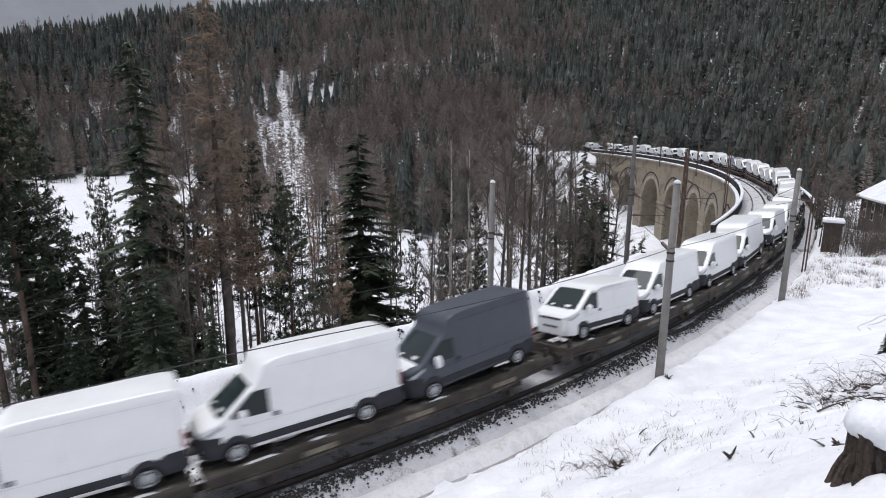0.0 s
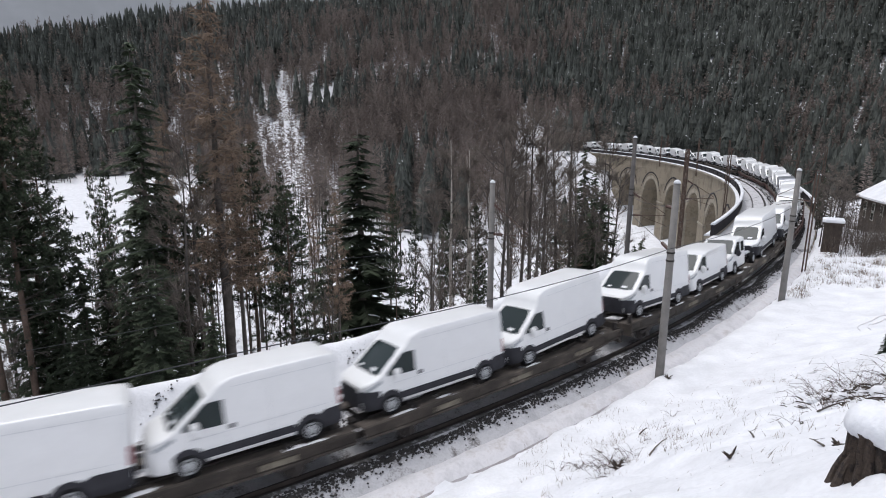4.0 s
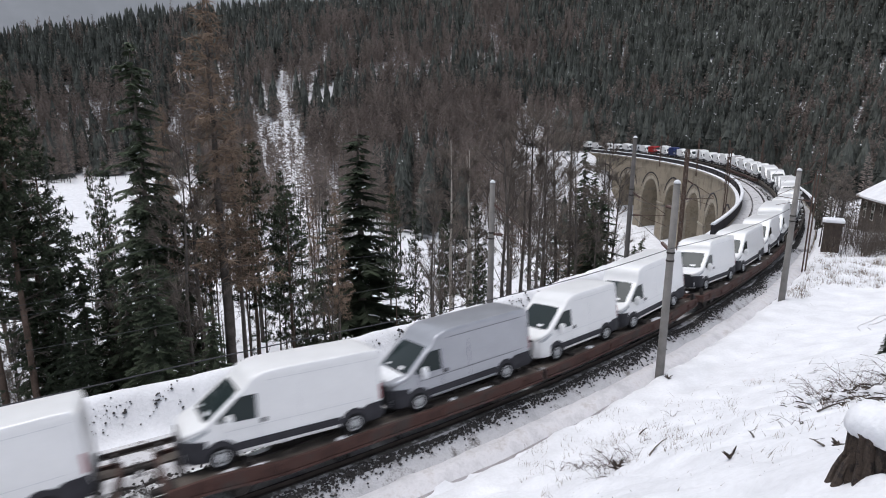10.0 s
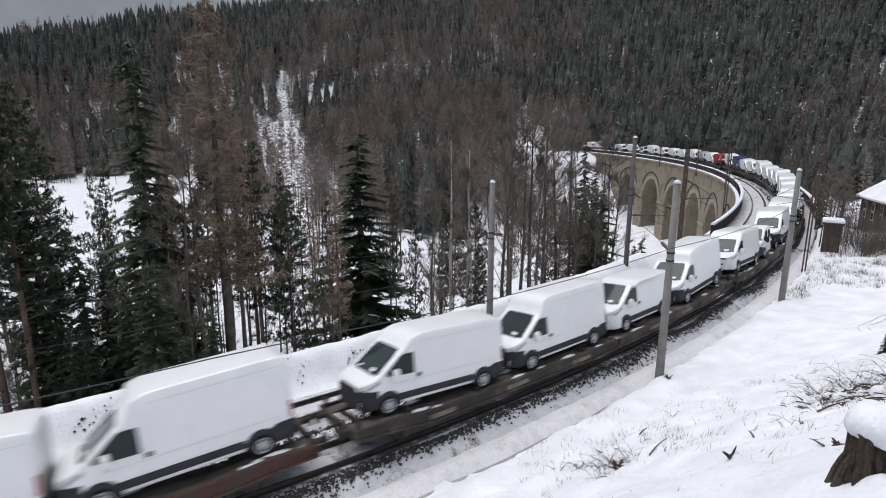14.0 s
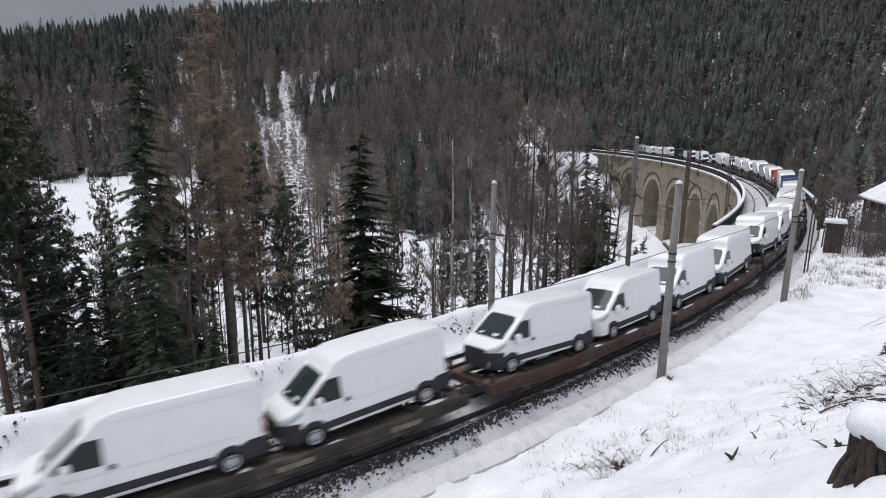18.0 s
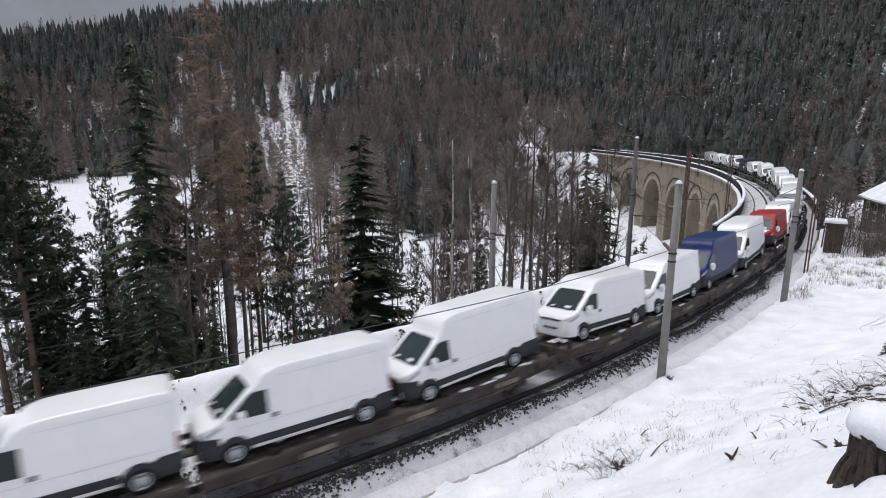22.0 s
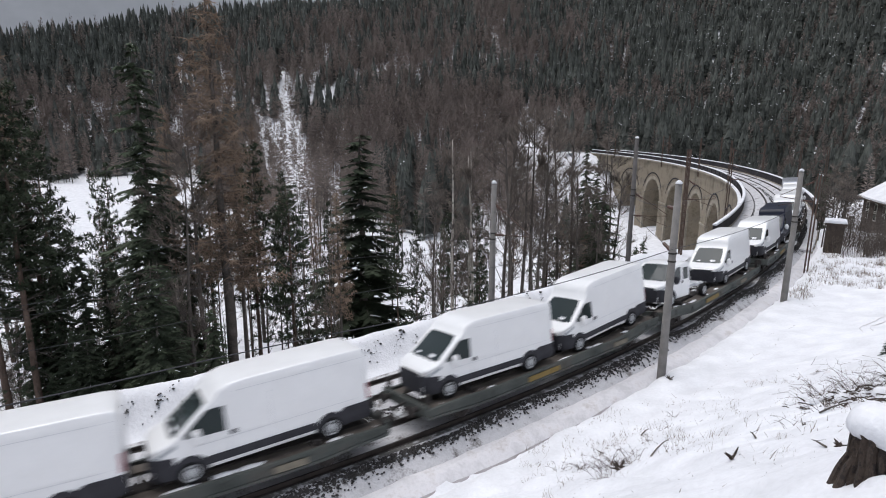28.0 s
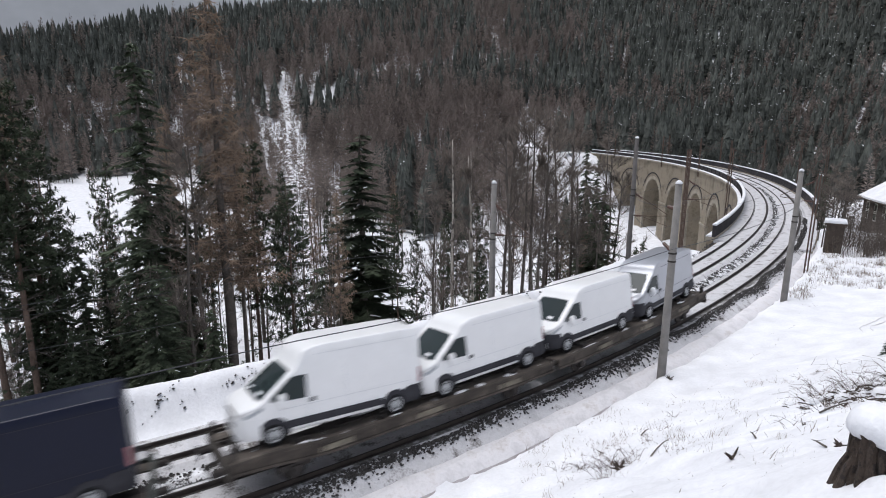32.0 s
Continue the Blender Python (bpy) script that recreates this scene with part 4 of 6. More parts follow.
def wagon(w):
    """Half of a flat car carrier; x forward, z over the rails, origin at the middle."""
    s0, s1, sort, r0, r1, low_by = w
    deck = DECK + low_by
    L = round(s1 - s0, 1)
    key = (L, sort, r0, r1, low_by)
    if key in _wagon_of:
        return copy_thing(_wagon_of[key], Matrix())
    mat = {"brown": "wagon_brown", "rust": "wagon_rust", "green": "wagon_green"}[sort]
    word = {"brown": "grimy dark brown", "rust": "rust-red", "green": "faded grey-green"}[sort]
    ob = tagged(new("car_carrier_wagon"), word + " flat car-carrier wagon rolling on the near track", "rail wagon", "wagons of the train")
    H = L / 2
    n = 26
    xs = [H - L * k / n for k in range(n + 1)]
    rise = lambda x: deck_rise([-H, H, "", r0, r1], -x)
    for y in (.93, -.93):
        b = Build()
        b.quad_strip([[Vector((x, y + dy, deck + rise(x) + dz)) for dy, dz in ((-.27, -.05), (.27, -.05), (.27, 0), (-.27, 0))] for x in xs])
        b.face((3, 2, 1, 0))
        part("wheel_track", b.mesh("wheel_track", "deck_wood"), ob, "snow-flecked deck plate")
    for side in (1, -1):
        b = Build()
        rows = []
        for x in xs:
            e = max(0.0, abs(x) / H - .72) / .28
            foot = deck - .40 + (.14 * e if (x > 0 and r0) or (x < 0 and r1) else .06 * e) + rise(x) * .7
            rows.append([Vector((x, side * y, z)) for y, z in ((1.32, foot), (1.40, foot), (1.40, foot + .08), (1.36, foot + .10), (1.36, deck + rise(x) - .06), (1.42, deck + rise(x) - .03), (1.42, deck + rise(x) + .06), (1.30, deck + rise(x) + .06))])
        if side < 0:
            rows = rows[::-1]
        b.quad_strip(rows)
        b.face(range(8)), b.face([n * 8 + i for i in range(8)][::-1])
        part("side_sill", b.mesh("side_sill", mat), ob, word + " side sill")
        for k in range(7):
            x = -H + L * (k + .5) / 7
            b = Build()
            b.box(x - .03, x + .03, side * 1.385 - .022, side * 1.385 + .022, deck + rise(x) - .30, deck + rise(x) - .05)
            part("sill_rib", b.mesh("sill_rib", mat), ob)
    for k in range(9):
        x = -H + .5 + (L - 1) * k / 8
        b = Build()
        b.box(x - .08, x + .08, -1.33, 1.33, deck + rise(x) - .22, deck + rise(x) - .055)
        part("cross_beam", b.mesh("cross_beam", "under_steel"), ob)
    b = Build()
    b.box(-H + .1, H - .1, -.22, .22, deck - .42, deck - .14)
    part("centre_beam", b.mesh("centre_beam", "under_steel"), ob)
    # name plates on the sill
    if sort == "green":
        for x, hue, wd in ((H * .18, "plate_yellow", .9), (-H * .55, "plate_pale", .5)):
            b = Build()
            b.box(x - wd, x + wd, 1.405, 1.425, deck - .28 + rise(x), deck - .07 + rise(x))
            part("sill_panel", b.mesh("sill_panel", hue), ob, "repainted sill panel")
    elif sort == "brown":
        for x in (-H * .62, -H * .05, H * .5):
            b = Build()
            b.box(x - .55, x + .55, 1.365, 1.385, deck - .27 + rise(x), deck - .10 + rise(x))
            part("sill_panel", b.mesh("sill_panel", "plate_pale"), ob, "pale worn sill panel")
    # wheelsets
    places = [x for x, on in ((H - 1.9, 1), (-H + 1.9, 1)) if on]
    for x in places:
        b = Build()
        for y in (.75, -.75):
            rings = [[Vector((x + r * math.cos(2 * math.pi * k / 20), y + d, .42 + r * math.sin(2 * math.pi * k / 20))) for k in range(20)] for r, d in ((.1, -.07), (.40, -.07), (.42, 0), (.40, .06), (.1, .06))]
            b.quad_strip(rings)
        b.tube([(x, -1.0, .42), (x, 1.0, .42)], .09, 8)
        part("wheelset", b.mesh("wheelset", "under_steel"), ob)
        for y in (1.05, -1.05):
            b = Build()
            b.box(x - .55, x + .55, y - .06, y + .06, .50, .66)
            b.box(x - .16, x + .16, y - .10, y + .10, .28, .58)
            part("axle_box", b.mesh("axle_box", "under_steel"), ob)
    for end, on in ((1, r0), (-1, r1)):
        if on:
            for y in (.875, -.875):
                b = Build()
                b.tube([(end * (H - .05), y, 1.02), (end * (H + .36), y, 1.02)], .10, 10)
                b.tube([(end * (H + .36), y, 1.02), (end * (H + .44), y, 1.02)], .22, 14)
                part("buffer", b.mesh("buffer", "under_steel"), ob)
            b = Build()
            b.tube([(end * (H - .1), 0, 1.0), (end * (H + .5), 0, .9)], .05, 6)
            part("coupling", b.mesh("coupling", "under_steel"), ob)
            b = Build()
            b.box(end * H - .06, end * H + .06, -1.40, 1.40, .78, deck + .26)
            part("headstock", b.mesh("headstock", mat), ob)
            for y in (1.22, -1.22):
                b = Build()
                b.box(end * (H - .12) - .06, end * (H - .12) + .06, y - .08, y + .08, deck + .1, deck + .62)
                part("end_post", b.mesh("end_post", "under_steel"), ob)
    # snow left on the deck
    for k in range(9):
        x, y = rnd(-H + 1, H - 1), random.choice((rnd(-.4, .4), rnd(1.02, 1.22), rnd(1.02, 1.22)))
        b = Build()
        lx, ly = rnd(.15, .55), rnd(.10, .22)
        ring = [Vector((x + lx * math.cos(a) * rnd(.7, 1.1), y + ly * math.sin(a) * rnd(.7, 1.1), deck + rise(x) + .004)) for a in [2 * math.pi * j / 9 for j in range(9)]]
        o = len(b.v)
        b.v.extend(ring + [Vector((x, y, deck + rise(x) + .06))])
        for j in range(9):
            b.face((o + j, o + (j + 1) % 9, o + 9))
        part("snow_patch", b.mesh("snow_patch", "snow"), ob, "patch of snow left on the deck")
    # wheel chocks
    for k in range(4):
        x = -H + L * (k + .7) / 4.4
        b = Build()
        b.box(x - .12, x + .12, .72, 1.14, deck + rise(x), deck + rise(x) + .14)
        part("wheel_chock", b.mesh("wheel_chock", "under_steel"), ob)
    _wagon_of[key] = ob
    return ob


def seat(front, rear):
    """A pose with its x axis from rear to front, leaning with the track."""
    x = (front[0] - rear[0]).normalized()
    up = front[1]
    y = up.cross(x).normalized()
    z = x.cross(y)
    m = Matrix((x, y, z)).transposed().to_4x4()
    m.translation = (front[0] + rear[0]) / 2
    return m


def rail_up(s):
    th = line(s)[3]
    return Vector((-math.sin(CANT) * math.sin(th), math.sin(CANT) * math.cos(th), math.cos(CANT)))


TRAIN = []
for i, (s, kind, colour, dark) in enumerate(VANS):
    ob = chassis_cab(dark) if kind == "C" else van(kind, colour, dark)
    TRAIN.append(("van", ob, s, WB(kind), WAGONS[i // 2]))
for w in WAGONS:
    TRAIN.append(("wagon", wagon(w), w[0], w[1] - w[0], w))


def motions():
    for what, ob, s, size, w in TRAIN:
        rows = []
        for t in range(33):
            d = run(t)
            if what == "van":
                a, c = s - d, s - d + size
                ha, hc = DECK + w[5] + deck_rise(w, s), DECK + w[5] + deck_rise(w, s + size)
            else:
                a, c = s - d + 2, s - d + size - 2
                ha = hc = 0
            up = rail_up((a + c) / 2)
            rows.append((t, seat((on_track(a, 0, ha), up), (on_track(c, 0, hc), up))))
        walk(ob, rows)


# ---------------------------------------------------------------- trees
def blade(b, p, d, w, mat=0, bend=.0):
    """A thin tapering twig: one long triangle."""
    side = d.cross(Vector((rnd(-1, 1), rnd(-1, 1), rnd(-1, 1))))
    side = side.normalized() * w if side.length > 1e-6 else Vector((w, 0, 0))
    b.poly([p - side, p + side, p + d], mat)


def spray(b, p, d, w, droop, mat):
    """A drooping fan of needles: two tilted triangles."""
    side = Vector((-d.y, d.x, 0))
    side = side.normalized() * w if side.length > 1e-6 else Vector((w, 0, 0))
    side.z += rnd(-.3, .3) * w
    tip = p + d + Vector((0, 0, -droop))
    m = p + d * .45
    o = len(b.v)
    b.v.extend([p, m + side - Vector((0, 0, droop * .5)), tip, m - side - Vector((0, 0, droop * .5))])
    b.face((o, o + 1, o + 2, o + 3), mat)


def trunk_of(h, r, sides=8, lean=.3, foot=-2.5):
    b = Build()
    pts, rad = [], []
    ax, ay = rnd(-lean, lean), rnd(-lean, lean)
    for k in range(9):
        u = k / 8
        pts.append(Vector((ax * u * u + .05 * math.sin(k * 1.7), ay * u * u, foot + (h - foot) * u)))
        rad.append(r * (1 - u) ** .8 + .012)
    b.tube(pts, rad, sides)
    return b, lambda z: Vector((ax * ((z - foot) / (h - foot)) ** 2, ay * ((z - foot) / (h - foot)) ** 2, z))


def spruce(h, width, low, snow=.010, full=1.0, taper=.85, jitter=.2, fine=1.0):
    """Dense dark conifer with drooping whorls."""
    t, at = trunk_of(h, h * .011 + .06)
    b = Build()
    z = low
    while z < h - .3:
        u = (z - low) / (h - low)
        reach = width * (1 - u) ** taper * rnd(.75, 1.12) + .18
        for k in range(int(5 + 4 * (1 - u))):
            a = rnd(0, 6.28)
            L = reach * rnd(.55 - .9 * (jitter - .2), 1.1)
            d = Vector((math.cos(a), math.sin(a), 0))
            p0 = at(z) + Vector((0, 0, rnd(-jitter, jitter)))
            sag = L * rnd(.22, .42)
            pts = [p0, p0 + d * L * .5 + Vector((0, 0, -sag * .35)), p0 + d * L + Vector((0, 0, -sag * .8))]
            b.tube(pts, [.025, .018, .006], 3, 0, cap=False)
            n = max(4, int(L * 11 * full))
            for i in range(n):
                f = (i + rnd(.2, 1)) / n
                q = pts[0].lerp(pts[1], f * 2) if f < .5 else pts[1].lerp(pts[2], f * 2 - 1)
                dd = d * rnd(.15, .5) + Vector((-d.y, d.x, 0)) * rnd(-.6, .6)
                spray(b, q, dd * (.6 + .5 * L / width) * fine, rnd(.05, .12) * fine, rnd(.06, .30) * fine, 2 if random.random() < snow else 1)
        z += rnd(.28, .46) * (1 + .3 * u)
    return t, b, ("bark", ("bark", "needles", "snow"))


def pine(h, width, low, snow=.012):
    """Tall bare trunk, broken dead branches, an open crown of clumped needles."""
    t, at = trunk_of(h, h * .010 + .05, lean=.6)
    b = Build()
    for k in range(int((low - 1) * 4.5)):
        z = rnd(1, low)
        a, L = rnd(0, 6.28), rnd(.4, 1.9)
        d = Vector((math.cos(a), math.sin(a), rnd(-.35, .1)))
        p0 = at(z)
        b.tube([p0, p0 + d * L * .5, p0 + d * L + Vector((0, 0, -.15 * L))], [.018, .012, .004], 3, 0, cap=False)
        for i in range(9):
            blade(b, p0 + d * L * rnd(.3, 1), Vector((rnd(-.5, .5), rnd(-.5, .5), rnd(-.3, .3))), .008, 0)
        if z > low * .4 and random.random() < .6:
            for i in range(11):
                q = p0 + d * L * rnd(.5, 1)
                spray(b, q, Vector((rnd(-.4, .4), rnd(-.4, .4), rnd(-.1, .2))), rnd(.05, .1), rnd(0, .1), 2 if random.random() < snow * 1.5 else 1)
    z = low
    while z < h - .2:
        u = (z - low) / (h - low)
        for k in range(random.randint(5, 8)):
            a = rnd(0, 6.28)
            L = width * (.45 + .75 * math.sin(math.pi * min(1, .22 + .78 * u))) * rnd(.5, 1.0) * (1 - .45 * u)
            d = Vector((math.cos(a), math.sin(a), rnd(.0, .35)))
            p0 = at(z)
            b.tube([p0, p0 + d * L * .5, p0 + d * L], [.035, .022, .008], 4, 0, cap=False)
            for c in range(max(2, int(L * 2.6))):
                q = p0 + d * L * rnd(.35, 1.05) + Vector((rnd(-.25, .25), rnd(-.25, .25), rnd(-.1, .2)))
                for i in range(24):
                    dd = Vector((rnd(-1, 1), rnd(-1, 1), rnd(-.3, .7))).normalized() * rnd(.18, .42)
                    spray(b, q, dd, rnd(.025, .06), rnd(-.02, .06), 2 if random.random() < snow else 1)
        z += rnd(.4, .6)
    return t, b, ("bark_red", ("bark", "needles", "snow"))


def larch(h, width, low, dense=1.0):
    """Bare brown conifer: thin level branches, a haze of hanging twigs."""
    t, at = trunk_of(h, h * .010 + .06, lean=.25)
    b = Build()
    z = low
    while z < h - .2:
        u = (z - low) / (h - low)
        reach = width * (1 - u) ** .7 * rnd(.7, 1.1) + .15
        for k in range(int((4 + 2.5 * (1 - u)) * dense)):
            a, L = rnd(0, 6.28), reach * rnd(.5, 1.1)
            d = Vector((math.cos(a), math.sin(a), 0))
            p0 = at(z) + Vector((0, 0, rnd(-.2, .2)))
            pts = [p0, p0 + d * L * .5 + Vector((0, 0, -.10 * L)), p0 + d * L + Vector((0, 0, .04 * L))]
            b.tube(pts, [.022, .014, .005], 3, 0, cap=False)
            for i in range(int(6 + L * 20)):
                f = rnd(.1, 1)
                q = pts[0].lerp(pts[1], f * 2) if f < .5 else pts[1].lerp(pts[2], f * 2 - 1)
                blade(b, q, Vector((rnd(-.55, .55), rnd(-.55, .55), rnd(-.6, .3))), rnd(.014, .028), 1)
        z += rnd(.30, .5)
    return t, b, ("bark", ("bark", "twig_larch"))


def bare_tree(h, spread, forks, birch=False):
    """Leafless broadleaf: rising limbs that fork into fine twigs."""
    t, at = trunk_of(h * .92, h * .0065 + .045, 7, lean=.8)
    b = Build()

    def limb(p, d, L, r, level):
        q = p + d * L * .5 + Vector((rnd(-.1, .1), rnd(-.1, .1), .03)) * L
        e = p + d * L + Vector((0, 0, .12 * L))
        b.tube([p, q, e], [r, r * .7, r * .35], 4 if level < 1 else 3, 0, cap=False)
        if level < 2:
            for k in range(random.randint(2, 4)):
                f = rnd(.35, 1)
                dd = (d + Vector((rnd(-.75, .75), rnd(-.75, .75), rnd(-.1, .6)))).normalized()
                limb(p.lerp(e, f), dd, L * rnd(.4, .62), r * .5, level + 1)
        n = 4 + 5 * level
        for k in range(n):
            f = rnd(.2, 1)
            dd = (d + Vector((rnd(-1, 1), rnd(-1, 1), rnd(-.4, .9)))).normalized() * rnd(.3, .8)
            blade(b, p.lerp(e, f), dd, rnd(.006, .012), 1)

    for k in range(forks):
        z = h * rnd(.28, .88)
        a = rnd(0, 6.28)
        d = Vector((math.cos(a) * .75, math.sin(a) * .75, rnd(.35, 1.1))).normalized()
        limb(at(z), d, spread * rnd(.5, 1) * (1.15 - z / h), .028, 0)
    return t, b, ("birch_bark" if birch else "bark", ("bark", "twig"))


TREE = {}


def template(key, made, label, category):
    t, b, (tm, cm) = made
    ob = tagged(new(key), label, category)
    part("trunk", t.mesh("trunk", tm, smooth=True), ob)
    part("crown", b.mesh("crown", *cm), ob)
    TREE.setdefault(key, []).append(ob)


SPRUCE, PINE = "dark green spruce with snow flecks on its drooping branches", "tall pine with a bare trunk and an open dark crown"
LARCH, BARE, BIRCH = "bare brown winter larch with fine hanging twigs", "leafless broadleaf tree with thin grey-brown limbs", "leafless birch with a pale flecked trunk"
random.seed(11)
for k in range(3):
    template("spruce_tree", spruce(20, 3.1 + .4 * k, 1.5 + 1.2 * k, full=3.4, jitter=.32, fine=.95), SPRUCE, "tree")
template("old_spruce", spruce(24, 2.9, 2.0, full=5.5, taper=.5, jitter=.6, fine=.85), "tall column-shaped dark spruce with dense drooping branches", "tree")
for k in range(3):
    template("pine_tree", pine(20, 3.1, 10.5 - 2.2 * k), PINE, "tree")
for k in range(3):
    template("larch_tree", larch(22, 2.9, 8.5 + k), LARCH, "tree")
for k in range(4):
    template("bare_tree", bare_tree(16, 3.6, 13 + k), BARE, "tree")
for k in range(2):
    template("birch_tree", bare_tree(17, 2.8, 15, True), BIRCH, "tree")
SIZE = {"spruce_tree": 20, "old_spruce": 24, "pine_tree": 20, "larch_tree": 22, "bare_tree": 15, "birch_tree": 16}
GROUP = {"spruce_tree": "spruces below the line", "old_spruce": "spruces below the line", "pine_tree": "pines below the line", "larch_tree": "larches below the line", "bare_tree": "bare trees below the line", "birch_tree": "birches below the line"}
_count = {}


def plant(key, x, y, height=None, width=1.0, z=None):
    """A tree of that kind on the ground at x, y."""
    z = ground_at(x, y) if z is None else z
    i = _count.get(key, 0)
    _count[key] = i + 1
    variants = TREE[key]
    k = (height or SIZE[key]) / SIZE[key]
    m = Matrix.Translation((x, y, z - .1)) @ Matrix.Rotation(rnd(0, 6.28), 4, "Z") @ Matrix.Diagonal((k * width, k * width, k, 1))
    ob = copy_thing(variants[i % len(variants)], m)
    tagged(ob, group=GROUP[key])
    return ob


def sight(u, depth):
    """Ground point at a sideways slope u from the camera's axis and a depth along it."""
    return u * depth, depth


def stand(key, u, depth, rise, width=1.0):
    """Plant a tree so that its tip reaches the slope rise over the camera's level."""
    x, y = sight(u, depth)
    g = ground_at(x, y)
    plant(key, x, y, CAM_Z + rise * depth - g, width, g)


# trees that stand out below the line: sideways slope, depth, slope of the tip
for u, d, up in ((-.86, 30, .12), (-.80, 31, .11), (-.76, 34, .09), (-.90, 28, .13), (-.355, 52, -.02), (-.285, 50, -.09),
                 (.02, 64, -.14), (.065, 70, -.13),
                 (-.74, 52, .0), (-.44, 56, -.06)):
    stand("pine_tree", u, d, up, .8)
for u, d, up in ((-.632, 46, -.07), (-.617, 50, -.05), (-.45, 48, -.10), (-.05, 56, -.14), (.0, 58, -.15)):
    stand("pine_tree", u, d, up, .42)
for u, d, up, w in ((-.543, 40, .165, 1.0), (-.515, 43, -.06, .9), (-.575, 42, -.15, .8), (-.475, 42, -.12, .8), (-.68, 34, -.20, .9), (-.73, 33, -.18, .9), (-.78, 33, -.12, .9), (-.64, 36, -.23, .8)):
    stand("old_spruce", u, d, up, w)
for u, d, up, w in ((-.150, 62, .008, 1.75), (-.55, 50, .0, .8), (.26, 95, -.02, .8), (.28, 104, -.04, .8)):
    stand("spruce_tree", u, d, up, w)
for u, d, up, w in ((-.408, 42, .235, 1.15), (-.195, 44, -.10, .7), (-.79, 62, .175, .9), (-.50, 66, .05, .8), (-.345, 72, .02, .8), (-.38, 46, .05, .7)):
    stand("larch_tree", u, d, up, w)
for u, d, up in ((.018, 56, .0), (.05, 60, -.02), (.06, 58, -.03)):
    stand("birch_tree", u, d, up)
for u, d, up in ((.13, 54, .02), (.15, 58, .04), (.165, 60, .05), (.175, 56, .0), (.19, 62, .05), (.22, 66, .04), (.24, 70, .03), (.11, 62, .02), (-.46, 40, .02),
                 (-.49, 36, -.05), (-.02, 46, -.08), (.295, 90, .0), (.31, 98, -.01), (.255, 60, -.03), (.285, 58, -.09), (.315, 66, -.06)):
    stand("bare_tree", u, d, up)
for u, d, up in ((-.37, 50, -.06), (-.30, 52, -.07), (-.215, 50, -.12), (-.085, 55, -.11)):
    stand("pine_tree", u, d, up, .36)
for k in range(15):
    x, y = sight(-.63 + .029 * k, 50 + 24 * ((k * .618) % 1))
    plant("bare_tree", x, y, 13 + 5 * ((k * .37) % 1), .9)
# young growth and thin stems at the foot of the bank
random.seed(19)
for k in range(20):
    u, d = rnd(-.80, -.40), rnd(30, 42)
    x, y = sight(u, d)
    plant("spruce_tree", x, y, rnd(8, 13), 1.1)
for k in range(46):
    u, d = rnd(-.9, .05), rnd(28, 44) if k % 2 else rnd(40, 52)
    if u < -.3 and d > 40:
        d -= 10
    x, y = sight(u, max(d, 30 + 20 * (u + .9)))
    if -.46 < u < -.02 and k % 9:
        continue
    plant("bare_tree", x, y, rnd(10, 17) if k < 26 else rnd(5, 11), .55 if k < 26 else 1.0)
# the wood thickens behind them
random.seed(23)
for k in range(60):
    u, d = rnd(-.95, .30), 46 + 60 * random.random() ** 1.2
    if (u > .20 and d > 80) or (-.74 < u < -.43 and d > 58):
        continue
    if -.42 < u < .03 and k % 6 < 5:
        continue
    key = random.choices(("pine_tree", "bare_tree", "larch_tree", "spruce_tree", "birch_tree"), (5, 7, 3, 1, 1))[0]
    x, y = sight(u, d)
    plant(key, x, y, SIZE[key] * rnd(.6, 1.0), rnd(.75, 1.0))
random.seed(27)
for k in range(6):
    x, y = sight(rnd(.12, .275), rnd(64, 96))
    plant("bare_tree" if k % 3 else "larch_tree", x, y, rnd(13, 19), 1.0)
for k in range(4):
    x, y = sight(rnd(-.42, .02), rnd(80, 115))
    plant("pine_tree", x, y, rnd(12, 18), .9)
for k in range(10):
    x, y = sight(rnd(-.44, .0), rnd(66, 115))
    plant("bare_tree", x, y, rnd(12, 18), 1.1)
for k in range(34):
    x, y = sight(rnd(-.34, .02), rnd(118, 175))
    plant("bare_tree", x, y, rnd(12, 18), 1.1)
# brush and trees behind the field
HOUSE, SHED = (62.2, 75.9), (52.4, 68.0)
random.seed(29)
for k in range(100):
    u, d = rnd(.69, .90), 46 + 40 * random.random()
    x, y = sight(u, d)
    if math.hypot(x - HOUSE[0], y - HOUSE[1]) < 9 or math.hypot(x - SHED[0], y - SHED[1]) < 6:
        continue
    plant("bare_tree", x, y, rnd(3.5, 7.5) if u < .74 else rnd(1.8, 3.8), rnd(1.0, 1.5))
for u, d, up in ((.835, 58, -.16), (.70, 66, -.06)):
    stand("spruce_tree", u, d, up, .9)
for u, d, up in ((.372, 60, -.19), (.36, 66, -.2), (.282, 62, -.10), (.296, 66, -.09)):
    stand("spruce_tree", u, d, up, 1.1)
stand("spruce_tree", .862, 18.0, -.365, 1.3)
for key in TREE:
    for ob in TREE[key]:
        for o in (*ob.children_recursive, ob):
            bpy.data.objects.remove(o)


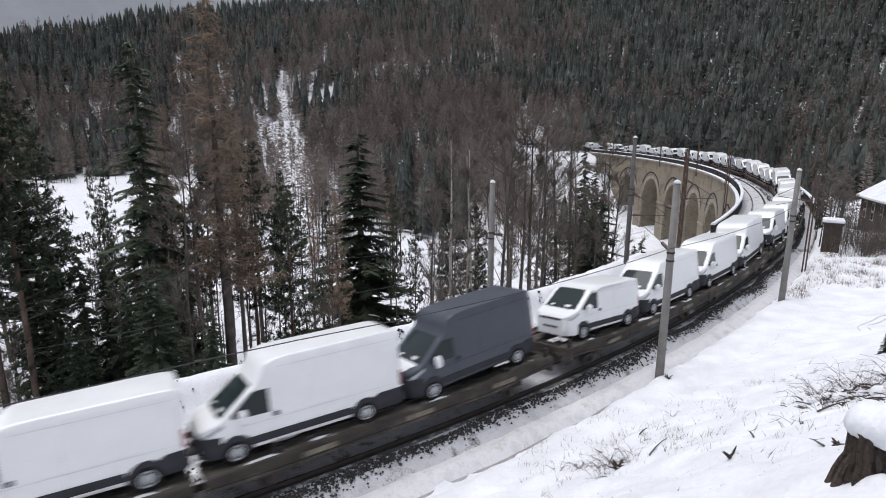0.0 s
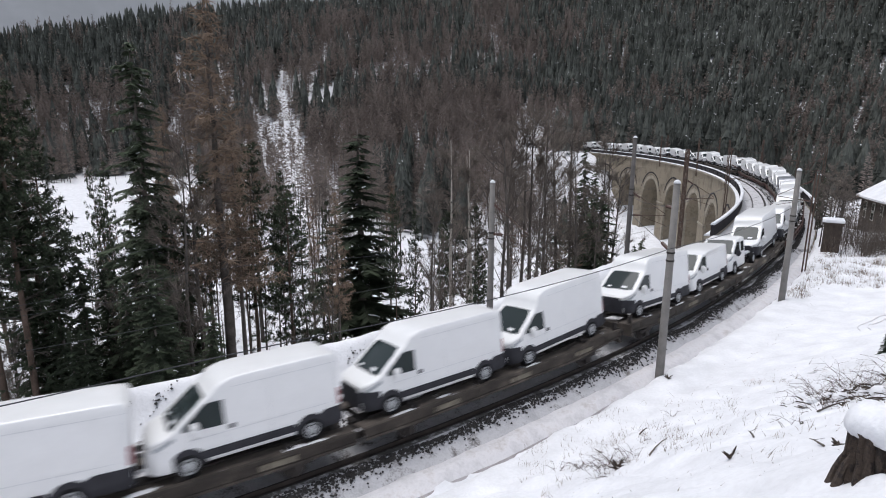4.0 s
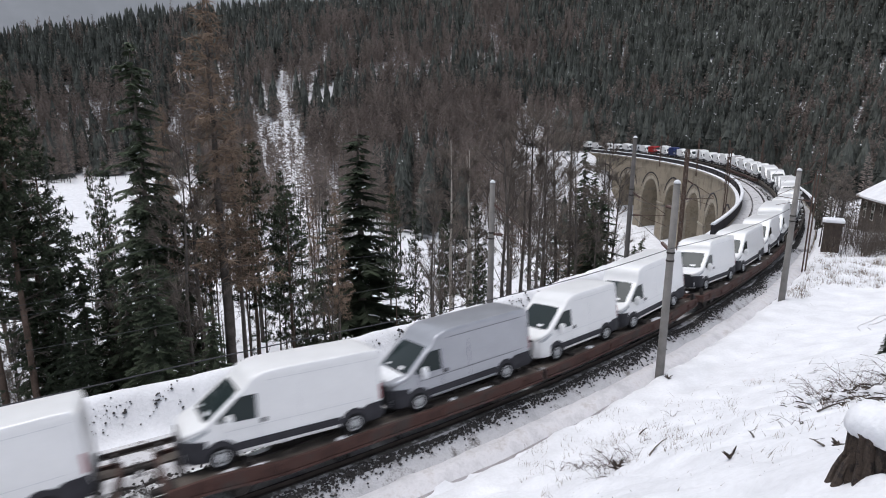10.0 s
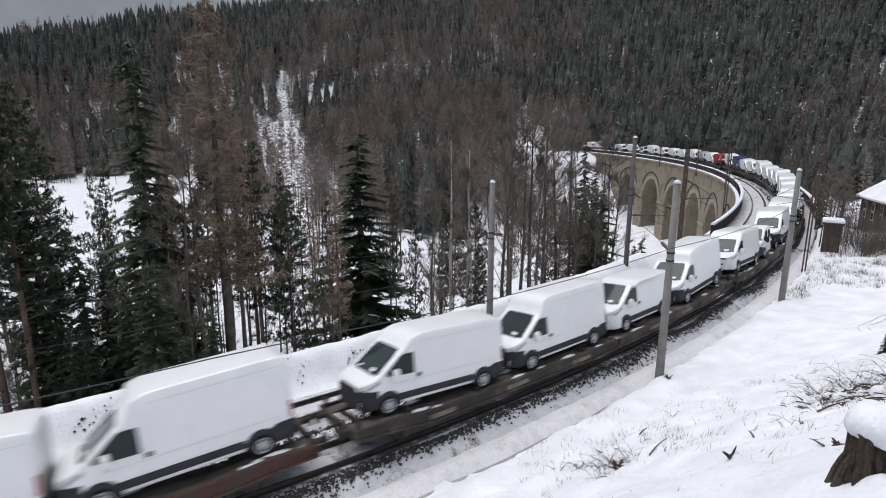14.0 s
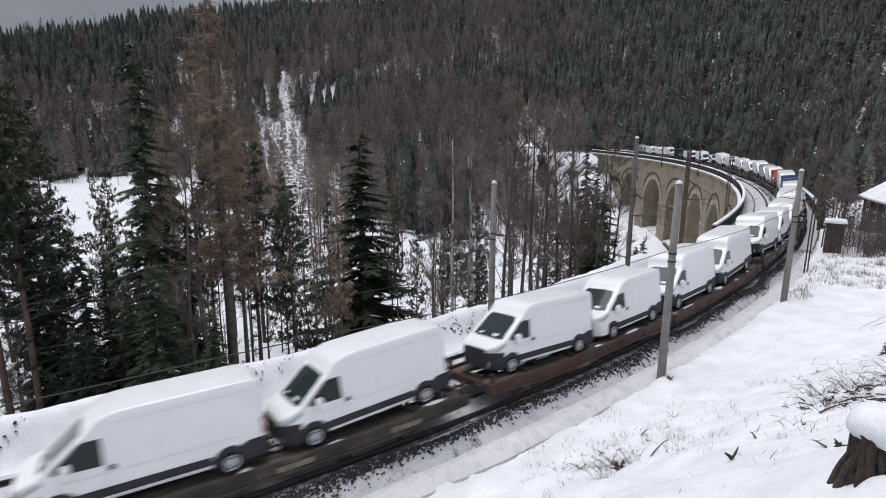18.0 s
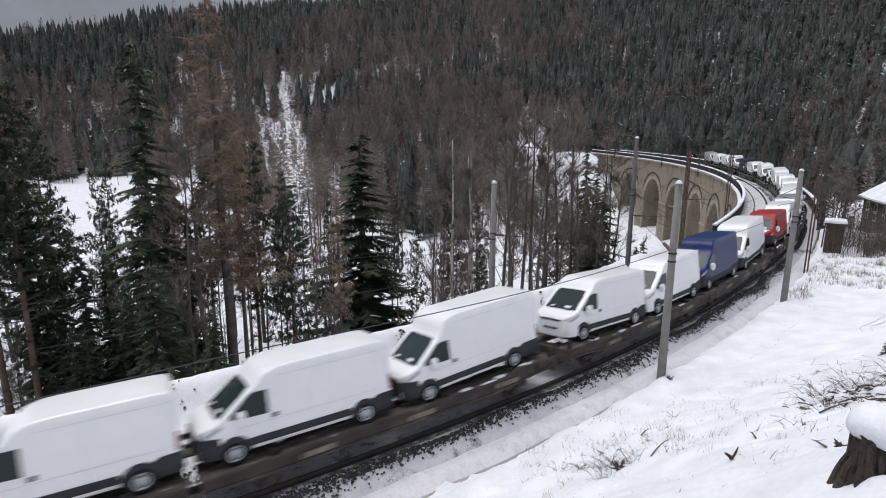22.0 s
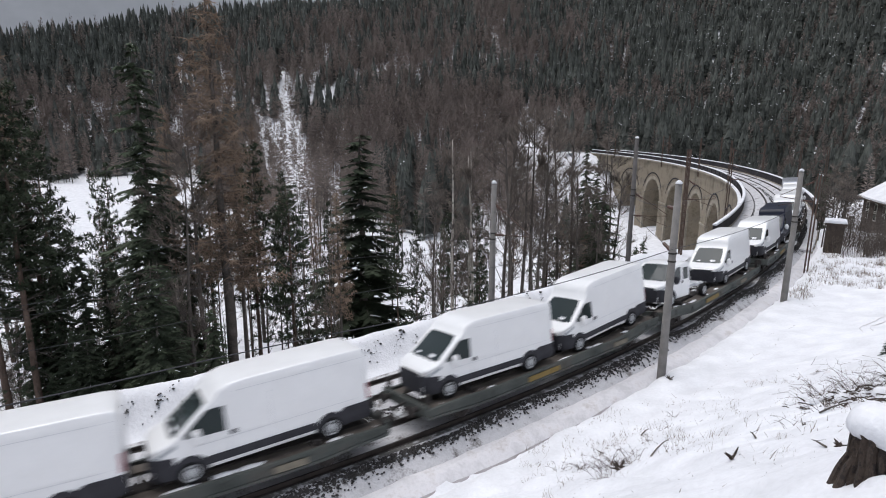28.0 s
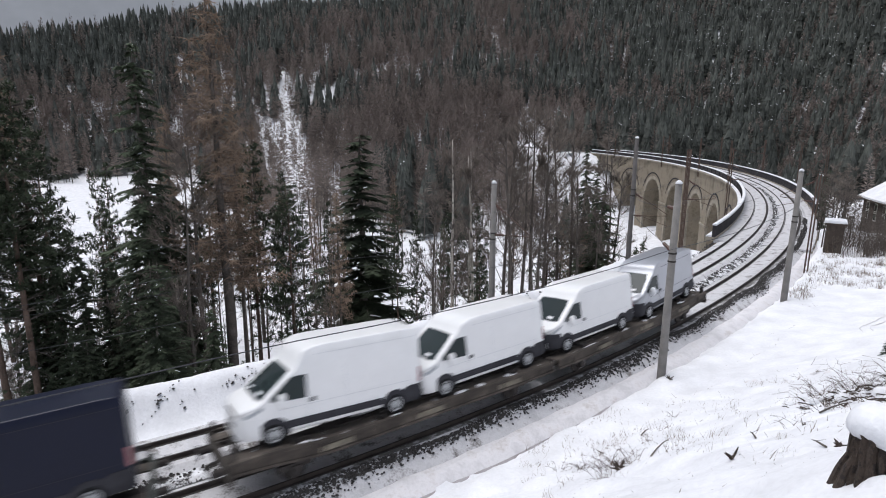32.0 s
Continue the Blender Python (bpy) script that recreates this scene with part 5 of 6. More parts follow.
# ---------------------------------------------------------------- woods on the slopes
def far_woods():
    rs = np.random.RandomState(5)
    needles, twigs, boles = Build(), Build(), Build()
    for i in range(13500):
        b = rs.uniform(-.76, .78)
        r = math.sqrt(rs.uniform(150 ** 2, 640 ** 2))
        x, y = r * math.sin(b), r * math.cos(b)
        spots.append((x, y, r))
    for i in range(3200):
        b = rs.uniform(-.76, .12)
        r = math.sqrt(rs.uniform(290 ** 2, 620 ** 2))
        spots.append((r * math.sin(b), r * math.cos(b), r))
    for i in range(3600):
        b = rs.uniform(.12, .78)
        r = math.sqrt(rs.uniform(250 ** 2, 620 ** 2))
        spots.append((r * math.sin(b), r * math.cos(b), r))
    for i in range(1100):
        b = rs.uniform(-.24, .13)
        r = math.sqrt(rs.uniform(170 ** 2, 330 ** 2))
        spots.append((r * math.sin(b), r * math.cos(b), r))
    for i in range(2200):
        b = rs.uniform(.48, .78)
        r = math.sqrt(rs.uniform(180 ** 2, 560 ** 2))
        spots.append((r * math.sin(b), r * math.cos(b), r))
    P = np.array(spots)
    s, lat, zr = track_coords(P[:, 0], P[:, 1])
    z = ground_z(P[:, 0], P[:, 1])
    patch = waves(P[:, 0], P[:, 1], 110, 31)
    kind = .8 * waves(P[:, 0], P[:, 1], 90, 33) + rs.uniform(-.6, .6, len(P))
    for (x, y, d), si, la, zi, pa, ki in zip(P, s, lat, z, patch, kind):
        u = x / y
        if abs(la) < 9 and -20 < si < 226:
            continue
        if abs(la) < 26 and 36 < si < 214 and la < 0:
            continue
        clearing = (110 < y < 318 and -.67 < u < -.43) or (110 < y < 270 and -.8 < u < -.66) or (-.33 < u < -.18 and 190 < d < 380 and pa > -.35) or (.13 < u < .23 and 225 < d < 300 and pa > .0)
        if clearing and rs.rand() < (.985 if u < -.4 else .72):
            continue
        low = d < 250 and la < 0
        if low and rs.rand() < .3:
            continue
        if la > 0 and si < 60 and d < 190:
            continue
        h = rs.uniform(12, 20) * (1.3 if u < .12 else 1)
        if u < .12 and rs.rand() < .3:
            continue
        if low:
            con = ki > .55
        else:
            con = ki > .02 + (.55 if d < 320 and u < .3 else 0) - (.50 if u > .25 else 0) + (.30 if u < .1 and d < 470 else 0) - (.55 if u < .1 and d > 500 else 0)
        if u > .6 and d < 330:
            con, h = con and rs.rand() < .7, h * .75
        if con:
            layers = 15 if d < 230 else 9 if d < 420 else 7
            seg = 18 if d < 230 else 12
            for L in range(layers):
                f = L / layers
                r = h * .17 * (1 - f) ** .85 * rs.uniform(.8, 1.15) + .25
                z0 = zi + h * (.08 + .88 * f)
                zt = zi + min(h, h * (.08 + .88 * f) + h * .24)
                o = len(needles.v)
                a0 = rs.rand() * 6.28
                rr = rs.uniform(.8, 1.2, seg) * r
                rr[1::2] *= .68
                dz = rs.uniform(0, .05, seg) * h
                dz[1::2] -= .025 * h
                for k in range(seg):
                    a = a0 + 6.283 * k / seg
                    needles.v.append((x + rr[k] * math.cos(a), y + rr[k] * math.sin(a), z0 - dz[k]))
                needles.v.append((x, y, zt))
                for k in range(seg):
                    needles.face((o + k, o + (k + 1) % seg, o + seg), 0)
                if rs.rand() < (.03 if d < 280 else .12):
                    for k in rs.randint(0, seg // 2, 2) * 2:
                        a = a0 + 6.283 * k / seg
                        q = (x + rr[k] * .9 * math.cos(a), y + rr[k] * .9 * math.sin(a), z0 - dz[k] + .12 * h * .35)
                        o2 = len(needles.v)
                        needles.v.extend([(q[0] - .3, q[1], q[2]), (q[0] + .3, q[1] - .2, q[2] - .1), (q[0] + .05, q[1] - .35, q[2] - .45)])
                        needles.face((o2, o2 + 1, o2 + 2), 1)
        else:
            n = int(np.interp(d, (100, 300, 700), (160, 120, 80)))
            w = float(np.interp(d, (100, 300, 700), (.04, .11, .24)))
            o = len(boles.v)
            boles.v.extend([(x - .14, y, zi - 1), (x + .14, y, zi - 1), (x, y + .1, zi - 1), (x, y, zi + h * .95)])
            boles.face((o, o + 1, o + 3)), boles.face((o + 1, o + 2, o + 3)), boles.face((o + 2, o, o + 3))
            for k in range(n):
                f = rs.uniform(.22, 1)
                a = rs.rand() * 6.28
                r = h * .15 * (1 - f) ** .55 + .3
                p = (x, y, zi + h * f)
                q = (x + r * math.cos(a), y + r * math.sin(a), zi + h * (f + rs.uniform(-.02, .09)))
                o = len(twigs.v)
                twigs.v.extend([(p[0], p[1], p[2]), (q[0], q[1], q[2]), (p[0] * .4 + q[0] * .6 + w * 2.2 * rs.uniform(-1, 1), p[1] * .4 + q[1] * .6, p[2] * .4 + q[2] * .6 + w * 4 * rs.uniform(.3, 1))])
                twigs.face((o, o + 1, o + 2))
    # both far foliage colours carry the haze of the distance
    tagged(new("conifer_forest", needles.mesh("conifer_forest", "needles_far_hazed", "snow")), "dense dark conifer forest dusted with snow on the slopes", "forest", kind="stuff")
    tagged(new("larch_forest", twigs.mesh("larch_forest", "larch_far_hazed")), "bare brown larches and broadleaf trees on the slopes", "forest", kind="stuff")
    tagged(new("tree_boles", boles.mesh("tree_boles", "bark")), "thin dark trunks of the bare wood", "forest", kind="stuff")


spots = []
far_woods()


# ---------------------------------------------------------------- far mountain, mist painted into its colour
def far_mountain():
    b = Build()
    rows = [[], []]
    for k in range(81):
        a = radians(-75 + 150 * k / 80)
        # high enough to hide the bright sky behind the ridge
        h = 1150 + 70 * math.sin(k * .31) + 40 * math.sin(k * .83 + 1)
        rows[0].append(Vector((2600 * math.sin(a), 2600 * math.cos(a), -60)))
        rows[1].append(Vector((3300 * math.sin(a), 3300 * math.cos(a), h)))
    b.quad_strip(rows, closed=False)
    tagged(new("backdrop_mountain", b.mesh("backdrop_mountain", "mist_painted_slope", smooth=True)), "distant mountain slope with mist painted into its pale grey colour", "backdrop", kind="structure")


far_mountain()


# ---------------------------------------------------------------- the bank in the foreground
def on_ground(x, y, h=0.0):
    return Vector((x, y, ground_at(x, y) + h))


def stump():
    ob = tagged(new("tree_stump"), "rotten dark tree stump with a thick snow cap on the bank", "tree stump")
    p = on_ground(5.22, 5.85)
    ob.matrix_basis = Matrix.Translation(p) @ Matrix.Diagonal((.80, .80, .80, 1))
    b = Build()
    n = 56
    rings = []
    ridge = [.035 * math.sin(k * 2.3) + .03 * math.sin(k * 5.9 + 1) + rnd(-.02, .02) for k in range(n)]
    crest = [.05 * math.sin(k * 1.3) + .07 * math.sin(k * .55 + 2) + rnd(-.05, .05) for k in range(n)]
    for z, r, g in ((-.35, .47, 1.2), (-.05, .43, 1.2), (.15, .40, 1.1), (.40, .385, 1.0), (.62, .38, 1.0), (.74, .36, 1.3)):
        rings.append([Vector(((r + ridge[(k + int(z * 3)) % n] * g) * math.cos(2 * math.pi * k / n), (r + ridge[(k + int(z * 3)) % n] * g) * math.sin(2 * math.pi * k / n), z + (crest[k] if z > .7 else 0))) for k in range(n)])
    o = b.quad_strip(rings)
    b.face([o + 5 * n + k for k in range(n)])
    part("bole", b.mesh("bole", "stump_wood"), ob, "split and weathered wood")
    # torn slivers standing off the bole, most of them on the weather side
    for k in range(13):
        a = rnd(2.2, 4.6) if k % 3 else rnd(0, 6.28)
        b = Build()
        r = rnd(.36, .40)
        c, s_ = math.cos(a), math.sin(a)
        h = rnd(.25, .62) if k % 4 else rnd(.66, .86)
        lo = rnd(-.3, .1)
        w = rnd(.010, .032)
        b.tube([(c * (r + .03), s_ * (r + .03), lo), (c * (r + .02), s_ * (r + .03), (lo + h) * .5), (c * (r + rnd(-.01, .05)), s_ * (r + .01), h)], [w, w * .9, .012], 5)
        part("bark_slab", b.mesh("bark_slab", "stump_wood"), ob)
    for k in range(2):
        a = 2.75 + .3 * k
        b = Build()
        c, s_ = math.cos(a), math.sin(a)
        b.tube([(c * .56, s_ * .56, -.35), (c * .50, s_ * .50, -.05), (c * .45, s_ * .45, .12), (c * .41, s_ * .41, rnd(.24, .36))], [.07, .06, .05, .015], 7)
        part("root_flare", b.mesh("root_flare", "stump_wood"), ob)
    b = Build()
    rings = []
    for z, r in ((.58, .40), (.66, .47), (.76, .49), (.88, .46), (.98, .36), (1.04, .20)):
        rings.append([Vector(((r + .03 * math.sin(k * 1.1)) * math.cos(2 * math.pi * k / 28), (r + .03 * math.sin(k * 1.1 + 1)) * math.sin(2 * math.pi * k / 28), z + .03 * math.sin(k * .9))) for k in range(28)])
    o = b.quad_strip(rings)
    b.face([o + 5 * 28 + k for k in range(28)]), b.face([o + k for k in range(28)][::-1])
    part("snow_cap", b.mesh("snow_cap", "snow", smooth=True), ob, "rounded cap of fresh snow")
    b = Build()
    rings = [[Vector((-.04 + r * 1.15 * math.cos(2 * math.pi * k / 28) + .03 * math.sin(k * 1.7), -.52 + r * .9 * math.sin(2 * math.pi * k / 28), z + .02 * math.sin(k * 1.3))) for k in range(28)] for z, r in ((-.45, .66), (-.12, .52), (.08, .40), (.20, .25), (.24, .08))]
    o = b.quad_strip(rings)
    b.face([o + 4 * 28 + k for k in range(28)])
    part("snow_drift", b.mesh("snow_drift", "snow", smooth=True), ob, "snow drifted against the foot")


stump()


def twig_bush(x, y, reach, count, label):
    b = Build()
    for k in range(count):
        a, L = rnd(0, 6.28), reach * rnd(.4, 1)
        p = on_ground(x + rnd(-.25, .25) * reach, y + rnd(-.25, .25) * reach, -.03)
        d = Vector((math.cos(a), math.sin(a), 0))
        h = rnd(.1, .55) * L
        pts = [p + d * L * u + Vector((0, 0, h * math.sin(u * 2.4))) for u in (0, .3, .6, 1)]
        b.tube(pts, [.006, .0055, .004, .002], 4, 0, cap=False)
        for j in range(4):
            q = pts[random.randint(1, 3)]
            blade(b, q, Vector((rnd(-.3, .3), rnd(-.3, .3), rnd(-.1, .3))) * reach * .8, .005)
    tagged(new("bramble", b.mesh("bramble", "bramble")), label, "shrub", "brambles in the snow")


random.seed(41)
for x, y, r_, c_ in ((10.6, 14.4, 1.1, 26), (11.4, 14.0, 1.2, 30), (11.0, 13.0, 1.0, 26), (10.0, 12.9, .9, 16), (11.9, 13.2, 1.1, 26), (9.2, 12.2, .9, 10), (8.3, 12.0, .8, 6)):
    twig_bush(x, y, r_, c_, "leafless bramble stems poking out of the snow")
for x, y, r_, c_ in ((5.0, 14.3, .8, 24), (4.6, 13.9, .7, 18), (5.6, 14.6, .7, 18), (4.1, 14.5, .6, 14), (3.6, 15.0, .5, 10), (4.3, 13.3, .6, 12), (6.4, 15.6, .4, 7), (7.4, 16.8, .4, 6), (8.4, 18.2, .45, 7)):
    twig_bush(x, y, r_, c_, "thin dry stems poking out of the snow")


def fallen_stick(x, y, length, turn, r=.022):
    b = Build()
    d = Vector((math.cos(turn), math.sin(turn), 0))
    pts = [on_ground(x + d.x * length * u, y + d.y * length * u, .03 + .10 * u) for u in (0, .35, .7, 1)]
    b.tube(pts, [r, r * .9, r * .6, r * .3], 6)
    blade(b, pts[2], Vector((rnd(-.2, .2), rnd(-.2, .2), .15)), .008)
    tagged(new("fallen_stick", b.mesh("fallen_stick", "bark")), "dark fallen stick lying on the snow", "stick", "sticks on the snow")


for x, y, l_, a_ in ((6.0, 14.2, .8, .55), (9.0, 12.0, .9, .2), (7.25, 11.5, .35, 1.4), (5.2, 15.9, .35, 2.0), (7.9, 10.9, .5, 1.1), (6.5, 16.3, .3, .3), (6.9, 8.9, .3, 1.8)):
    fallen_stick(x, y, l_, a_)


def root_clod(x, y, r):
    b = Build()
    p = on_ground(x, y)
    for k in range(9):
        d = Vector((rnd(-1, 1), rnd(-1, 1), rnd(-.05, .9))) * r
        b.tube([p, p + d * .6, p + d], [.026, .022, .008], 5)
    tagged(new("dead_shrub", b.mesh("dead_shrub", "stump_wood")), "small dark dead shrub stub in the snow", "shrub", "dead stubs in the snow")


root_clod(5.92, 10.05, .20)
root_clod(5.05, 13.95, .22)
root_clod(9.9, 22.2, .22)
root_clod(4.85, 13.5, .26)
root_clod(6.9, 8.6, .12)


def brush_heap(places):
    """Cut branches heaped in the snow."""
    random.seed(61)
    ob = tagged(new("brush_heap"), "heap of cut dark branches half buried in snow", "brush heap")
    for x, y, n in places:
        for k in range(n):
            c = on_ground(x + rnd(-.5, .5), y + rnd(-.5, .5), rnd(-.02, .12))
            a, L, r = rnd(0, 6.28), rnd(.12, .42), rnd(.008, .026)
            d = Vector((math.cos(a), math.sin(a), rnd(-.15, .45))) * L
            b = Build()
            b.tube([c - d * .5, c + Vector((rnd(-.03, .03), rnd(-.03, .03), .02)), c + d * .5], [r, r * .9, r * .5], 5)
            part("branch", b.mesh("branch", "stump_wood"), ob)
    for k in range(9):
        x, y, n = places[k % len(places)]
        c = on_ground(x + rnd(-.3, .3), y + rnd(-.3, .3), .02)
        b = Build()
        rr = rnd(.10, .22)
        rows = [[c + Vector((rr * w * math.cos(6.283 * j / 9), rr * .8 * w * math.sin(6.283 * j / 9), h * rr)) for j in range(9)] for w, h in ((1.1, -.3), (1.0, .25), (.7, .55), (.25, .68))]
        o = b.quad_strip(rows)
        b.face([o + 27 + j for j in range(9)])
        part("snow_clump", b.mesh("snow_clump", "snow", smooth=True), ob, "clump of snow on the branches")


brush_heap([(9.95, 13.94, 9), (10.15, 13.5, 12), (10.46, 13.42, 12), (10.42, 12.91, 14), (10.63, 12.74, 12), (10.24, 11.94, 12), (9.8, 11.22, 10), (11.2, 13.0, 10), (11.0, 12.2, 12)])


def footprints():
    """A line of small animal tracks over the field."""
    b = Build()
    random.seed(59)
    for k in range(22):
        u = k / 21
        x, y = 12.2 + 1.6 * u, 20.3 - 4.9 * u
        x, y = x + rnd(-.1, .1), y + .12 * (k % 2)
        c = on_ground(x, y, .006)
        b.poly([c + Vector((.11 * math.cos(a), .07 * math.sin(a), ground_at(c.x + .11 * math.cos(a), c.y + .07 * math.sin(a)) + .008 - c.z)) for a in [6.283 * j / 9 for j in range(9)]])
    tagged(new("animal_tracks", b.mesh("animal_tracks", "old_snow")), "line of small animal tracks in the snow", "tracks", kind="stuff")


footprints()


def dry_grass():
    b = Build()
    random.seed(43)
    tufts = [(rnd(2.5, 7.5), rnd(12.5, 17.5), 14) for k in range(60)] + [(rnd(5, 13), rnd(9, 20), 8) for k in range(110)]
    tufts += [(rnd(22, 40), rnd(30, 46), 22) for k in range(420)]
    xs, ys = np.array([t[0] for t in tufts]), np.array([t[1] for t in tufts])
    s, lat, _ = track_coords(xs, ys)
    z = ground_z(xs, ys)
    for (x, y, n), zz, la, si in zip(tufts, z, lat, s):
        if la < 3.3 or (n == 22 and not (3.3 < la < 4.6 or (si > 23 and la < 8))):
            continue
        for k in range(n):
            p = Vector((x + rnd(-.25, .25), y + rnd(-.25, .25), zz - .03))
            blade(b, p, Vector((rnd(-.14, .14), rnd(-.14, .14), rnd(.06, .30) * (2.2 if n == 22 else 1))), rnd(.004, .007) * (1.3 if n == 22 else 1))
    tagged(new("dry_grass", b.mesh("dry_grass", "dead_grass")), "thin dry grass stalks sticking out of the snow", "grass", kind="stuff")


dry_grass()


def litter():
    """Needles, bark crumbs and broken stalks strewn over the bank and along the ditch."""
    random.seed(53)
    b = Build()
    xs = np.array([rnd(1.5, 15) for k in range(900)] + [rnd(3, 30) for k in range(900)])
    ys = np.array([rnd(7, 21) for k in range(900)] + [rnd(12, 40) for k in range(900)])
    s, lat, _ = track_coords(xs, ys)
    z = ground_z(xs, ys)
    clump = waves(xs, ys, 3.0, 55)
    for i, (x, y, zz, la, cl) in enumerate(zip(xs, ys, z, lat, clump)):
        if la < 4.5 or (i < 900 and cl < -.05) or (i >= 900 and la > 5.4):
            continue
        L = rnd(.03, .10) if i < 900 else rnd(.10, .30)
        blade(b, Vector((x, y, zz + .004)), Vector((rnd(-1, 1) * L, rnd(-1, 1) * L, rnd(.1, 1.0) * L)), rnd(.004, .010))
    tagged(new("plant_litter", b.mesh("plant_litter", "twig")), "dark crumbs of bark and dry stalks on the snow", "litter", kind="stuff")


litter()


def brushwood():
    """Tangled brown brush behind the field and along the hut."""
    random.seed(47)
    b = Build()
    xs = np.array([rnd(.69, .95) for k in range(480)])
    ds = np.array([44.5 + 34 * random.random() ** 1.6 for k in range(480)])
    s, lat, _ = track_coords(xs * ds, ds)
    z = ground_z(xs * ds, ds)
    for u, d, la, zz in zip(xs, ds, lat, z):
        if la < 4.2 or math.hypot(u * d - 33.4, d - 46.6) < 2.0:
            continue
        top = rnd(1.0, 3.4)
        for k in range(16):
            p = Vector((u * d + rnd(-.5, .5), d + rnd(-.5, .5), zz - .1))
            e = Vector((rnd(-.7, .7), rnd(-.7, .7), top * rnd(.5, 1)))
            blade(b, p, e, rnd(.012, .022))
            for j in range(2):
                blade(b, p + e * rnd(.3, .9), Vector((rnd(-.5, .5), rnd(-.5, .5), rnd(.0, .5))), .009)
    tagged(new("brushwood", b.mesh("brushwood", "twig")), "tangled bare brown brushwood beside the snowfield", "brush", kind="stuff")


brushwood()


def ski_track():
    for off in (0, .42):
        b = Build()
        rows = []
        for k in range(41):
            u = k / 40
            a = 2.9 - 2.3 * u
            x, y = 24.6 + (4.6 - off) * math.cos(a) * (1 + .9 * u * u), 24.2 + (2.9 - off) * math.sin(a) + 2.0 * u * u
            rows.append([on_ground(x - .05, y - .06, .008), on_ground(x - .05, y - .06, .03), on_ground(x + .05, y + .06, .03), on_ground(x + .05, y + .06, .008)])
        b.quad_strip(rows)
        tagged(new("ski_track", b.mesh("ski_track", "old_snow")), "curved ski track pressed into the snow", "ski track", "ski tracks")


ski_track()


# ---------------------------------------------------------------- buildings and brush beside the line
def hut():
    ob = tagged(new("lineside_hut"), "small dark lineside hut with snow on its flat roof", "hut")
    p = Vector((33.75, 46.6, -.55))
    ob.matrix_basis = Matrix.Translation(p) @ Matrix.Rotation(radians(-33), 4, "Z") @ Matrix.Diagonal((.62, .7, 1.0, 1))
    b = Build()
    b.box(-1.0, 1.0, -1.0, 1.0, -1.5, 3.3)
    part("wall", b.mesh("wall", "dark_timber"), ob, "dark weathered walls")
    for k in range(7):
        b = Build()
        b.box(-1.03 + k * .30, -.77 + k * .30, -1.03, -1.002, -1.4, 3.25)
        part("plank", b.mesh("plank", "dark_timber"), ob)
    b = Build()
    b.box(-1.25, 1.25, -1.25, 1.25, 3.3, 3.42)
    part("roof", b.mesh("roof", "dark_timber"), ob)
    b = Build()
    rows = [[Vector((1.24 * c * k, 1.24 * s_ * k, 3.42 + h)) for c, s_ in ((-1, -1), (0, -1.02), (1, -1), (1.02, 0), (1, 1), (0, 1.02), (-1, 1), (-1.02, 0))] for k, h in ((1, 0), (1.02, .12), (.95, .24), (.6, .30))]
    o = b.quad_strip(rows)
    b.face([o + 24 + k for k in range(8)])
    part("roof_snow", b.mesh("roof_snow", "snow"), ob, "thick snow on the roof")
    b = Build()
    b.box(-.45, .45, -1.06, -1.034, -.6, 1.6)
    part("door", b.mesh("door", "stump_wood"), ob)


hut()


